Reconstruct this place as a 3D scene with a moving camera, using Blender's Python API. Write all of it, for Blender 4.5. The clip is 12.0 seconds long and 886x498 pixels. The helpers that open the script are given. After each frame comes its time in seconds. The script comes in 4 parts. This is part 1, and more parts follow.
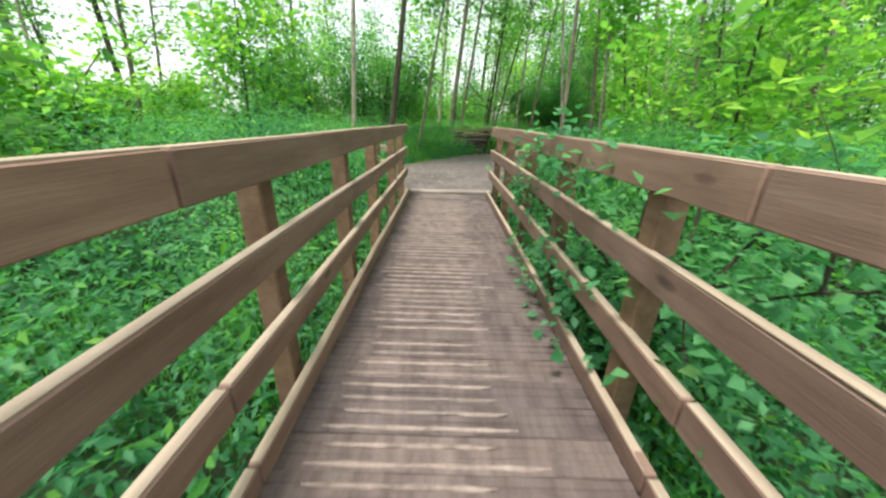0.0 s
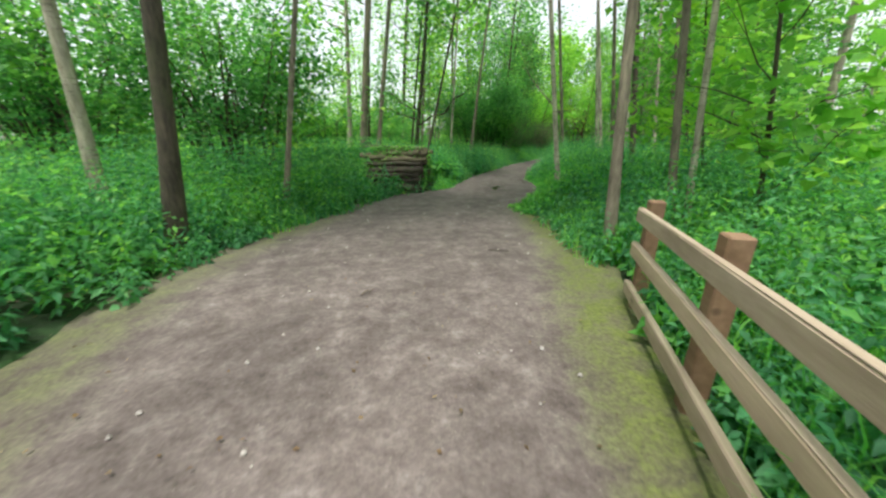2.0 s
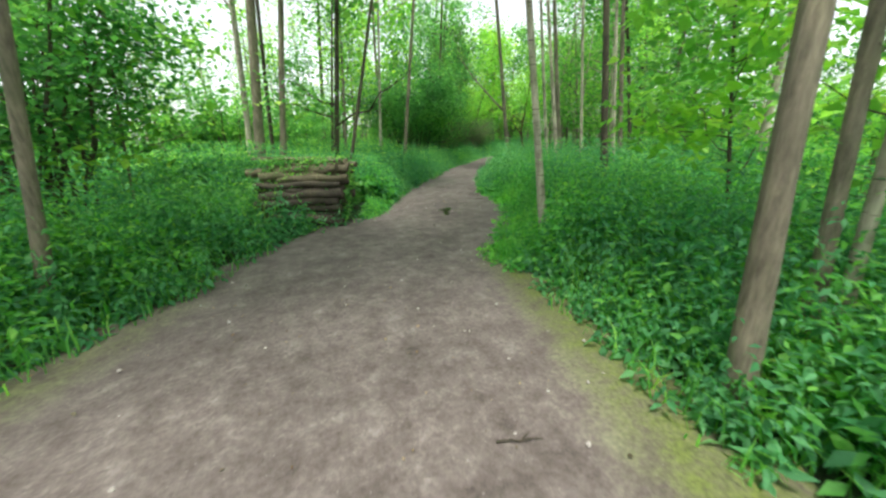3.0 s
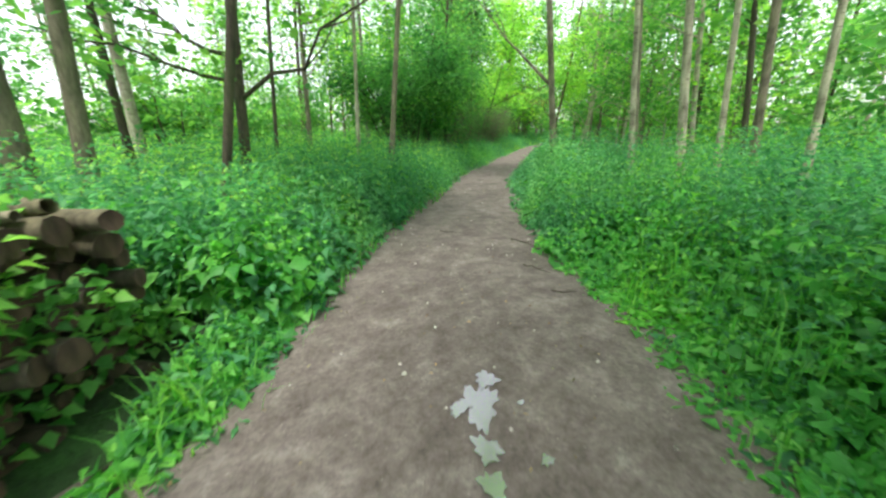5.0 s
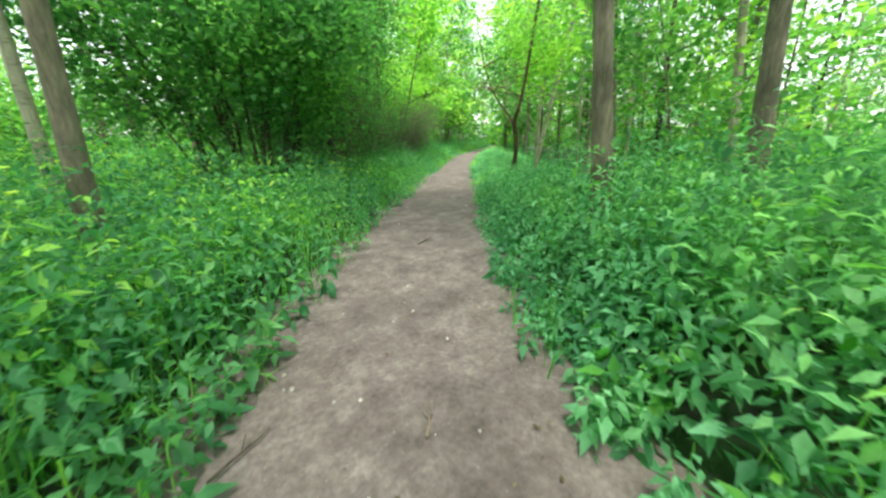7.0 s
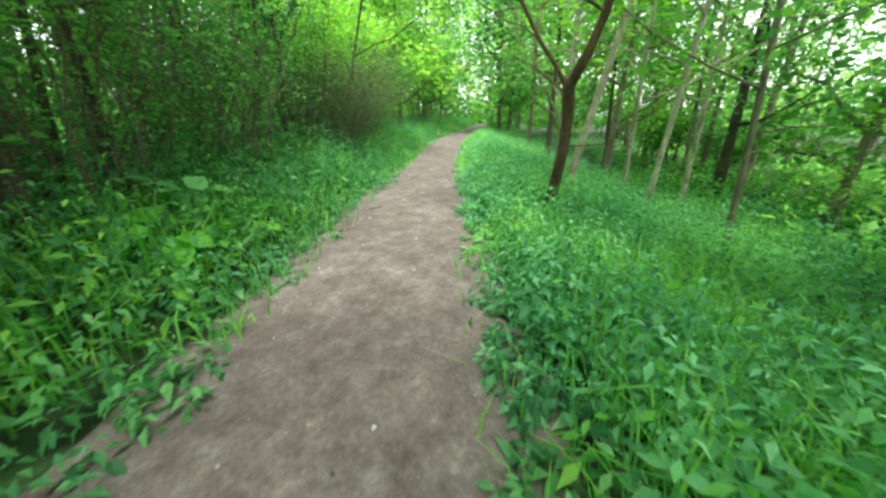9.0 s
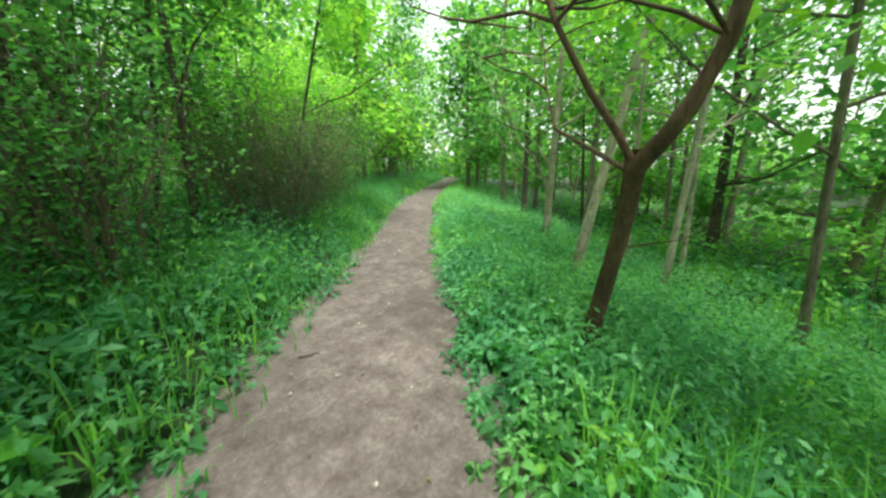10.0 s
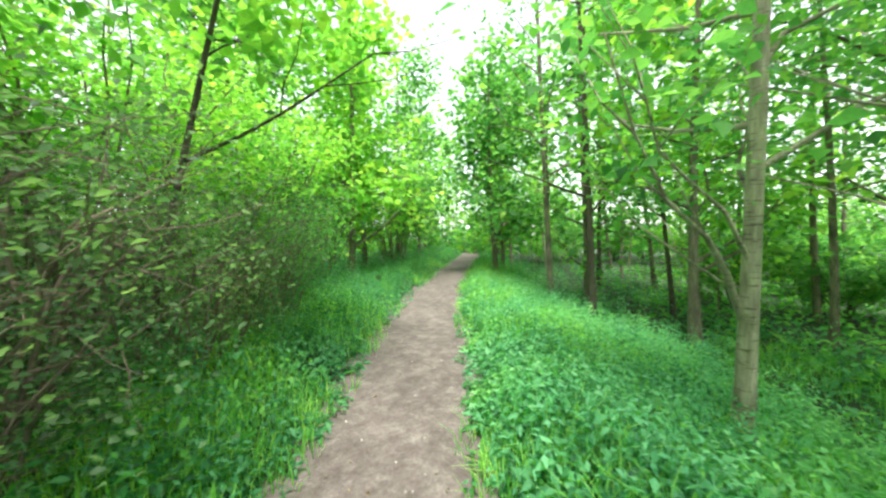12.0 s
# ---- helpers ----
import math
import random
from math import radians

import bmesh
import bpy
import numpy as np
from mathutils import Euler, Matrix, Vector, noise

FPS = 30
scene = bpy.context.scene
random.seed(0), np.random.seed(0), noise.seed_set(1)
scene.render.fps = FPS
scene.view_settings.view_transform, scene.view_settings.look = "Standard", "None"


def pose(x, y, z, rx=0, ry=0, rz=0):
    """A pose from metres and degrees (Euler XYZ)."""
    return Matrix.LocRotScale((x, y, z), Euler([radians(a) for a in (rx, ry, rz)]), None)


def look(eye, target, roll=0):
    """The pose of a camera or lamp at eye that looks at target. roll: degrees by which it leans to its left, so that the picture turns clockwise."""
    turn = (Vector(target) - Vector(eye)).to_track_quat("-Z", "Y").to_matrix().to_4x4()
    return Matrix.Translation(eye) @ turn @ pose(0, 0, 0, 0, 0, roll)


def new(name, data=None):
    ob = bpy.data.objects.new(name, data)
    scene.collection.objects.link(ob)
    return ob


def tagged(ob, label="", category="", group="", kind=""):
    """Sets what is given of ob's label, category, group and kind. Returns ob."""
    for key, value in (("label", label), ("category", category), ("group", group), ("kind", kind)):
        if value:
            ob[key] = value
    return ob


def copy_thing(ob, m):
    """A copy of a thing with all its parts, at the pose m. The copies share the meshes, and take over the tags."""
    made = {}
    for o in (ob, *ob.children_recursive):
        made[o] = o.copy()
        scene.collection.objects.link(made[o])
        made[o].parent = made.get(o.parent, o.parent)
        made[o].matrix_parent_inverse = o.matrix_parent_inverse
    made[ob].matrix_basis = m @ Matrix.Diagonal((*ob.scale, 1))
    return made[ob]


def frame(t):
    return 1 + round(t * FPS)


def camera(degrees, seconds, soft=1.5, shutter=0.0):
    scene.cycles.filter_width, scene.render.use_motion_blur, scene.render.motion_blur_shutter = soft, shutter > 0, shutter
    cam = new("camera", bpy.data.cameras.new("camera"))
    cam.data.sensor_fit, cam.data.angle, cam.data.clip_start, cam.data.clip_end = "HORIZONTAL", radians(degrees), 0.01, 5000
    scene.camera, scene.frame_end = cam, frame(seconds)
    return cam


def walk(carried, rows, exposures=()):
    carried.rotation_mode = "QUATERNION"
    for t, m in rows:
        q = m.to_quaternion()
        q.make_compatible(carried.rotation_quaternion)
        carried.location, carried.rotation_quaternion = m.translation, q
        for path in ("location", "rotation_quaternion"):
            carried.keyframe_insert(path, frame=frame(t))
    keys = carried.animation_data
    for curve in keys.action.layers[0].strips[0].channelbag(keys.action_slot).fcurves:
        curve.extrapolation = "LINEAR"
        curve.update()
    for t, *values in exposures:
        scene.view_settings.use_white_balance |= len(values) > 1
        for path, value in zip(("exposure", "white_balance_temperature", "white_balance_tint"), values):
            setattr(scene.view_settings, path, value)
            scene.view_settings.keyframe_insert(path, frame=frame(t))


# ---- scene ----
# camera
EXPOSURES = [(0.0, 1.15), (2.0, 1.0), (3.0, 1.3), (5.0, 1.6), (6.0, 1.65), (7.0, 1.8), (9.0, 1.85), (9.6, 1.5), (10.2, 1.55), (11.5, 1.95), (12.0, 1.9)]
cam = camera(106.5, 12.0, soft=2.5, shutter=0.12)
ROWS = [
    (0.0, pose(-0.050, 0.847, 1.100, 68.74, -1.50, 0.50)),
    (0.5, pose(-0.020, 2.157, 1.130, 66.90, -1.20, 0.10)),
    (1.0, pose(0.060, 3.541, 1.150, 66.00, -1.50, -1.60)),
    (1.5, pose(0.150, 4.948, 1.083, 67.50, -3.00, -3.40)),
    (2.0, pose(0.370, 6.152, 1.085, 71.62, 0.00, -11.89)),
    (2.5, pose(0.580, 7.217, 1.105, 72.32, 0.95, -20.29)),
    (3.0, pose(0.854, 8.269, 1.250, 71.02, 0.51, -23.46)),
    (3.2, pose(1.008, 8.698, 1.230, 71.25, 0.08, -23.07)),
    (4.8, pose(2.401, 12.023, 1.149, 69.53, -0.78, -20.80)),
    (5.0, pose(2.566, 12.472, 1.139, 70.15, 0.27, -22.84)),
    (5.5, pose(3.141, 13.719, 1.122, 71.26, 0.32, -29.34)),
    (6.0, pose(3.829, 15.026, 1.086, 71.58, 0.07, -32.60)),
    (6.5, pose(4.564, 16.249, 1.049, 70.77, 0.26, -35.65)),
    (7.0, pose(5.268, 17.280, 1.007, 71.29, 0.92, -36.32)),
    (7.2, pose(5.489, 17.621, 1.029, 70.74, 0.22, -35.77)),
    (8.8, pose(8.175, 20.735, 1.052, 66.89, -1.23, -36.93)),
    (9.0, pose(8.460, 21.052, 1.070, 67.46, -0.76, -39.12)),
    (9.5, pose(9.046, 21.797, 1.161, 71.39, 0.24, -43.02)),
    (10.0, pose(9.464, 22.388, 1.288, 75.64, -0.25, -44.87)),
    (10.5, pose(10.001, 22.961, 1.501, 82.44, -1.50, -52.73)),
    (11.0, pose(10.811, 23.877, 1.443, 87.03, 0.04, -52.37)),
    (11.5, pose(11.486, 24.642, 1.481, 87.89, -1.04, -47.85)),
    (12.0, pose(12.108, 25.403, 1.471, 87.96, 1.50, -42.60)),
]
walk(cam, ROWS, EXPOSURES)

# overcast daylight
world = bpy.data.worlds.new("overcast_sky")
scene.world = world
world.use_nodes = True
wn = world.node_tree
wn.nodes.clear()
sky = wn.nodes.new("ShaderNodeTexSky")
sky.sky_type = 'NISHITA'
sky.sun_disc = False
sky.sun_elevation = radians(74.5)
sky.sun_rotation = radians(214)
sky.air_density = 1.0
sky.dust_density = 1.5
sky.ozone_density = 1.0
pale = wn.nodes.new("ShaderNodeHueSaturation")
pale.inputs["Saturation"].default_value = 0.25
bg = wn.nodes.new("ShaderNodeBackground")
bg.inputs["Strength"].default_value = 0.15
wout = wn.nodes.new("ShaderNodeOutputWorld")
wn.links.new(sky.outputs[0], pale.inputs["Color"])
wn.links.new(pale.outputs[0], bg.inputs["Color"])
wn.links.new(bg.outputs[0], wout.inputs["Surface"])
sun_data = bpy.data.lights.new("sun", 'SUN')
sun_data.energy = 2.2
sun_data.angle = radians(14)
sun_data.color = (1.0, 0.97, 0.92)
sun = new("sun", sun_data)
sun.matrix_world = look((-4, -6, 26), (0, 0, 0))


# ---- materials ----
def mat_nodes(name):
    m = bpy.data.materials.new(name)
    m.use_nodes = True
    nt = m.node_tree
    nt.nodes.clear()
    out = nt.nodes.new("ShaderNodeOutputMaterial")
    return m, nt, out


def node(nt, kind, **values):
    n = nt.nodes.new(kind)
    for key, v in values.items():
        n.inputs[key.replace("_", " ")].default_value = v
    return n


def ramp(nt, fac, stops):
    r = nt.nodes.new("ShaderNodeValToRGB")
    els = r.color_ramp.elements
    while len(els) < len(stops):
        els.new(0.5)
    for e, (at, col) in zip(els, stops):
        e.position = at
        e.color = (*col, 1)
    nt.links.new(fac, r.inputs[0])
    return r.outputs[0]


def mix(nt, fac, a, b, blend='MIX'):
    n = nt.nodes.new("ShaderNodeMix")
    n.data_type = 'RGBA'
    n.blend_type = blend
    for sock, v in ((n.inputs[0], fac), (n.inputs[6], a), (n.inputs[7], b)):
        if isinstance(v, (int, float)):
            sock.default_value = v
        elif isinstance(v, tuple):
            sock.default_value = (*v, 1)
        else:
            nt.links.new(v, sock)
    return n.outputs[2]


def noise_tex(nt, scale, detail=4.0, rough=0.6, coord=None, stretch=None):
    n = node(nt, "ShaderNodeTexNoise", Scale=scale, Detail=detail, Roughness=rough)
    if coord is not None:
        if stretch:
            mp = nt.nodes.new("ShaderNodeMapping")
            mp.inputs["Scale"].default_value = stretch
            nt.links.new(coord, mp.inputs[0])
            coord = mp.outputs[0]
        nt.links.new(coord, n.inputs["Vector"])
    return n.outputs[0]


def bump(nt, height, strength, distance):
    b = node(nt, "ShaderNodeBump", Strength=strength, Distance=distance)
    nt.links.new(height, b.inputs["Height"])
    return b.outputs[0]


def leaf_material(name, dark, mid, light, through_tint=1.6, patch=0.9, gloss=0.45):
    m, nt, out = mat_nodes(name)
    geo = nt.nodes.new("ShaderNodeNewGeometry")
    rnd = geo.outputs["Random Per Island"]
    col = ramp(nt, rnd, [(0.0, dark), (0.5, mid), (0.93, light), (1.0, (light[0] * 1.2, light[1] * 1.02, light[2]))])
    big = noise_tex(nt, patch, 3.0, 0.55, geo.outputs["Position"])
    patchy = ramp(nt, big, [(0.32, (0.55, 0.72, 0.75)), (0.5, (1, 1, 1)), (0.7, (1.45, 1.2, 0.75))])
    col = mix(nt, 1.0, col, patchy, 'MULTIPLY')
    fine = noise_tex(nt, 60.0, 2.0, 0.5, geo.outputs["Position"])
    col = mix(nt, 0.25, col, ramp(nt, fine, [(0.3, (0.3, 0.3, 0.3)), (0.7, (1, 1, 1))]), 'MULTIPLY')
    p = node(nt, "ShaderNodeBsdfPrincipled", Roughness=gloss + 0.15)
    p.inputs["Specular IOR Level"].default_value = 0.35
    nt.links.new(col, p.inputs["Base Color"])
    t = nt.nodes.new("ShaderNodeBsdfTranslucent")
    nt.links.new(mix(nt, 1.0, col, (through_tint * 1.15, through_tint * 1.15, through_tint * 0.85), 'MULTIPLY'), t.inputs[0])
    s = nt.nodes.new("ShaderNodeMixShader")
    s.inputs[0].default_value = 0.5
    nt.links.new(p.outputs[0], s.inputs[1])
    nt.links.new(t.outputs[0], s.inputs[2])
    nt.links.new(s.outputs[0], out.inputs[0])
    return m


LEAF_NETTLE = leaf_material("nettle_leaf", (0.034, 0.15, 0.058), (0.07, 0.275, 0.104), (0.14, 0.4, 0.17))
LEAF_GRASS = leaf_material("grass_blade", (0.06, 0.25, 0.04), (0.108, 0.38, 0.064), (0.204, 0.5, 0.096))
# lit version of the grass colour: open-sky light painted in as brighter, yellower green
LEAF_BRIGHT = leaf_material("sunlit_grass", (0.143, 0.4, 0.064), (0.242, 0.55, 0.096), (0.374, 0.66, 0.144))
LEAF_TREE = leaf_material("tree_leaf", (0.056, 0.2, 0.048), (0.105, 0.32, 0.072), (0.196, 0.45, 0.096))
LEAF_YOUNG = leaf_material("young_leaf", (0.117, 0.34, 0.051), (0.195, 0.47, 0.068), (0.325, 0.6, 0.102))
LEAF_DARK = leaf_material("shrub_leaf", (0.0425, 0.162, 0.0494), (0.085, 0.277, 0.076), (0.153, 0.419, 0.104))
LEAF_PALE = leaf_material("pale_nettle_leaf", (0.09, 0.3, 0.12), (0.16, 0.46, 0.21), (0.24, 0.58, 0.3))
LEAF_DULL = leaf_material("dull_shrub_leaf", (0.045, 0.1, 0.04), (0.078, 0.165, 0.06), (0.125, 0.25, 0.088))
LEAF_IVY = leaf_material("ivy_leaf", (0.065, 0.28, 0.06), (0.117, 0.42, 0.0825), (0.208, 0.55, 0.12), gloss=0.35)


def bark_material(name, dark, light, moss=0.25, scale=9.0, rings=0.0):
    m, nt, out = mat_nodes(name)
    tc = nt.nodes.new("ShaderNodeTexCoord")
    obj = tc.outputs["Object"]
    grain = noise_tex(nt, scale, 6.0, 0.7, obj, (4, 4, 0.7))
    col = ramp(nt, grain, [(0.3, dark), (0.62, light), (0.8, tuple(min(1, c * 1.25) for c in light))])
    if rings:
        lent = noise_tex(nt, 7.0, 2.0, 0.5, obj, (1, 1, 9))
        col = mix(nt, ramp(nt, lent, [(0.6, (0, 0, 0)), (0.68, (rings, rings, rings))]), col, (0.05, 0.04, 0.03))
    blot = noise_tex(nt, 4.0, 4.0, 0.65, obj, (1, 1, 0.5))
    col = mix(nt, 0.85, col, ramp(nt, blot, [(0.34, (0.5, 0.5, 0.48)), (0.5, (0.95, 0.95, 0.95)), (0.66, (1.35, 1.33, 1.28))]), 'MULTIPLY')
    green = noise_tex(nt, 1.7, 3.0, 0.6, obj)
    col = mix(nt, ramp(nt, green, [(0.5, (0, 0, 0)), (0.75, (moss, moss, moss))]), col, (0.07, 0.1, 0.03))
    p = node(nt, "ShaderNodeBsdfPrincipled", Roughness=0.9)
    nt.links.new(col, p.inputs["Base Color"])
    nt.links.new(bump(nt, grain, 0.7, 0.02), p.inputs["Normal"])
    nt.links.new(p.outputs[0], out.inputs[0])
    return m


BARK_DARK = bark_material("dark_bark", (0.03, 0.024, 0.018), (0.1, 0.08, 0.055), 0.5)
BARK_GREY = bark_material("grey_bark", (0.1, 0.085, 0.06), (0.26, 0.22, 0.16), 0.35)
BARK_PALE = bark_material("pale_bark", (0.26, 0.225, 0.165), (0.52, 0.46, 0.36), 0.3, 6.0, 0.7)
BARK_RED = bark_material("sycamore_bark", (0.05, 0.03, 0.018), (0.17, 0.1, 0.06), 0.3)
TWIG = bark_material("dead_twig", (0.09, 0.07, 0.05), (0.24, 0.19, 0.14), 0.2)


def wood_material(name, dark, mid, light, knots=True, wear=0.3):
    m, nt, out = mat_nodes(name)
    tc = nt.nodes.new("ShaderNodeTexCoord")
    info = nt.nodes.new("ShaderNodeObjectInfo")
    shift = nt.nodes.new("ShaderNodeVectorMath")
    shift.operation = 'ADD'
    nt.links.new(tc.outputs["Object"], shift.inputs[0])
    push = nt.nodes.new("ShaderNodeMath")
    push.operation = 'MULTIPLY'
    push.inputs[1].default_value = 37.0
    nt.links.new(info.outputs["Random"], push.inputs[0])
    nt.links.new(push.outputs[0], shift.inputs[1])
    at = shift.outputs[0]
    rings = noise_tex(nt, 2.2, 4.0, 0.6, at, (7, 0.8, 7))
    fine = noise_tex(nt, 40.0, 3.0, 0.6, at, (6, 0.25, 6))
    col = ramp(nt, rings, [(0.28, dark), (0.5, mid), (0.72, light)])
    col = mix(nt, 0.3, col, ramp(nt, fine, [(0.3, (0.6, 0.6, 0.6)), (0.7, (1.1, 1.1, 1.1))]), 'MULTIPLY')
    if knots:
        v = nt.nodes.new("ShaderNodeTexVoronoi")
        v.inputs["Scale"].default_value = 3.2
        mp = nt.nodes.new("ShaderNodeMapping")
        mp.inputs["Scale"].default_value = (1.5, 0.55, 1.5)
        nt.links.new(at, mp.inputs[0])
        nt.links.new(mp.outputs[0], v.inputs["Vector"])
        col = mix(nt, ramp(nt, v.outputs["Distance"], [(0.0, (0.85, 0.85, 0.85)), (0.07, (0.5, 0.5, 0.5)), (0.1, (0, 0, 0))]),
                  col, tuple(c * 0.35 for c in dark))
    dirt = noise_tex(nt, 2.3, 5.0, 0.7, at)
    col = mix(nt, ramp(nt, dirt, [(0.48, (0, 0, 0)), (0.72, (wear, wear, wear))]), col, tuple(c * 0.55 for c in dark))
    tone = ramp(nt, info.outputs["Random"], [(0.0, (0.82, 0.82, 0.84)), (1.0, (1.12, 1.1, 1.08))])
    col = mix(nt, 1.0, col, tone, 'MULTIPLY')
    p = node(nt, "ShaderNodeBsdfPrincipled", Roughness=0.8)
    nt.links.new(col, p.inputs["Base Color"])
    nt.links.new(bump(nt, fine, 0.25, 0.004), p.inputs["Normal"])
    nt.links.new(p.outputs[0], out.inputs[0])
    return m


WOOD_RAIL = wood_material("rail_timber", (0.2, 0.115, 0.082), (0.275, 0.168, 0.124), (0.34, 0.22, 0.165))
# paler rail timber: daylight on the boards' upper edges, put into the colour
WOOD_LIT_EDGE = wood_material("lit_rail_edge", (0.34, 0.26, 0.18), (0.44, 0.345, 0.25), (0.52, 0.42, 0.31), False)
WOOD_POST = wood_material("post_timber", (0.15, 0.085, 0.045), (0.22, 0.13, 0.075), (0.29, 0.18, 0.11))
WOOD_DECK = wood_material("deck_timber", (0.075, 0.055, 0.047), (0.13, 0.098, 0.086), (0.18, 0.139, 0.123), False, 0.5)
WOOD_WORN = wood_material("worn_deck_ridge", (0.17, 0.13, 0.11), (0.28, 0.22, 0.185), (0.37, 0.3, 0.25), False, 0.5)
WOOD_SILL = wood_material("pale_sill_timber", (0.2, 0.17, 0.14), (0.29, 0.25, 0.21), (0.37, 0.325, 0.275), False, 0.6)

WOOD_WING = wood_material("weathered_fence_timber", (0.36, 0.27, 0.19), (0.47, 0.36, 0.26), (0.56, 0.44, 0.33))


def soil_material(name, mossy):
    m, nt, out = mat_nodes(name)
    geo = nt.nodes.new("ShaderNodeNewGeometry")
    at = geo.outputs["Position"]
    big = noise_tex(nt, 1.1, 5.0, 0.6, at)
    mid = noise_tex(nt, 5.5, 8.0, 0.76, at)
    grit = noise_tex(nt, 42.0, 4.0, 0.7, at)
    col = ramp(nt, mid, [(0.3, (0.078, 0.06, 0.053)), (0.45, (0.134, 0.108, 0.099)), (0.56, (0.178, 0.147, 0.136)), (0.7, (0.272, 0.24, 0.225))])
    col = mix(nt, 0.55, col, ramp(nt, big, [(0.35, (0.5, 0.47, 0.44)), (0.65, (1.2, 1.18, 1.16))]), 'MULTIPLY')
    col = mix(nt, 0.7, col, ramp(nt, grit, [(0.3, (0.5, 0.5, 0.5)), (0.65, (1.15, 1.15, 1.15))]), 'MULTIPLY')
    stone = nt.nodes.new("ShaderNodeTexVoronoi")
    stone.inputs["Scale"].default_value = 22.0
    nt.links.new(at, stone.inputs["Vector"])
    fleck = ramp(nt, stone.outputs["Distance"], [(0.05, (0.4, 0.4, 0.4)), (0.1, (0, 0, 0))])
    col = mix(nt, fleck, col, (0.36, 0.32, 0.29))
    if mossy:
        rim = nt.nodes.new("ShaderNodeAttribute")
        rim.attribute_name = "moss"
        n = nt.nodes.new("ShaderNodeMath")
        n.operation = 'MULTIPLY_ADD'
        nt.links.new(mid, n.inputs[0])
        n.inputs[1].default_value = 3.4
        n.inputs[2].default_value = -1.95
        s = nt.nodes.new("ShaderNodeMath")
        s.operation = 'ADD'
        s.use_clamp = True
        nt.links.new(n.outputs[0], s.inputs[0])
        nt.links.new(rim.outputs["Fac"], s.inputs[1])
        k = nt.nodes.new("ShaderNodeMath")
        k.operation = 'MULTIPLY'
        nt.links.new(s.outputs[0], k.inputs[0])
        nt.links.new(rim.outputs["Fac"], k.inputs[1])
        green = ramp(nt, grit, [(0.3, (0.06, 0.075, 0.018)), (0.7, (0.16, 0.19, 0.04))])
        col = mix(nt, k.outputs[0], col, green)
    p = node(nt, "ShaderNodeBsdfPrincipled", Roughness=0.92)
    nt.links.new(col, p.inputs["Base Color"])
    h = mix(nt, 0.35, mid, grit)
    nt.links.new(bump(nt, h, 0.3, 0.02), p.inputs["Normal"])
    nt.links.new(p.outputs[0], out.inputs[0])
    return m


SOIL_PATH = soil_material("trodden_earth", True)


def forest_floor_material():
    m, nt, out = mat_nodes("forest_floor")
    geo = nt.nodes.new("ShaderNodeNewGeometry")
    at = geo.outputs["Position"]
    mid = noise_tex(nt, 3.0, 6.0, 0.7, at)
    fine = noise_tex(nt, 35.0, 4.0, 0.7, at)
    col = ramp(nt, mid, [(0.32, (0.025, 0.026, 0.014)), (0.5, (0.024, 0.06, 0.016)), (0.68, (0.045, 0.13, 0.028))])
    col = mix(nt, 0.6, col, ramp(nt, fine, [(0.3, (0.3, 0.3, 0.3)), (0.7, (1.2, 1.2, 1.2))]), 'MULTIPLY')
    p = node(nt, "ShaderNodeBsdfPrincipled", Roughness=0.95)
    nt.links.new(col, p.inputs["Base Color"])
    nt.links.new(bump(nt, fine, 0.8, 0.05), p.inputs["Normal"])
    nt.links.new(p.outputs[0], out.inputs[0])
    return m


FOREST_FLOOR = forest_floor_material()


def water_material():
    m, nt, out = mat_nodes("puddle_water")
    p = node(nt, "ShaderNodeBsdfPrincipled", Roughness=0.12, IOR=2.8)
    p.inputs["Base Color"].default_value = (0.06, 0.045, 0.03, 1)
    p.inputs["Specular IOR Level"].default_value = 1.0
    geo = nt.nodes.new("ShaderNodeNewGeometry")
    nt.links.new(bump(nt, noise_tex(nt, 9.0, 2.0, 0.5, geo.outputs["Position"]), 0.02, 0.005), p.inputs["Normal"])
    nt.links.new(p.outputs[0], out.inputs[0])
    return m


WATER = water_material()


# ---- mesh helpers ----
def mesh_from(name, verts, faces, material):
    """One mesh from arrays; faces: arrays of triangles or quads."""
    me = bpy.data.meshes.new(name)
    verts = np.asarray(verts, dtype=np.float32)
    faces = [np.asarray(q, dtype=np.int32) for q in faces if len(q)]
    me.vertices.add(len(verts))
    me.vertices.foreach_set("co", verts.ravel())
    loops = np.concatenate([q.ravel() for q in faces])
    sizes = np.concatenate([np.full(len(q), q.shape[1], dtype=np.int32) for q in faces])
    starts = np.concatenate([[0], np.cumsum(sizes)[:-1]]).astype(np.int32)
    me.loops.add(len(loops))
    me.loops.foreach_set("vertex_index", loops)
    me.polygons.add(len(sizes))
    me.polygons.foreach_set("loop_start", starts)
    me.update(calc_edges=True)
    me.materials.append(material)
    return me


def smooth(me):
    me.polygons.foreach_set("use_smooth", np.ones(len(me.polygons), dtype=bool))
    return me


def part_of(name, me, parent=None, label=""):
    ob = new(name, me)
    if parent is not None:
        ob.parent = parent
    return tagged(ob, label)


def part(name, bm, material, parent, label=""):
    me = bpy.data.meshes.new(name)
    bm.to_mesh(me)
    bm.free()
    me.materials.append(material)
    return part_of(name, me, parent, label)


def thing(name, label, category, group="", at=(0, 0, 0), kind=""):
    ob = new(name)
    ob.location = at
    return tagged(ob, label, category, group, kind)


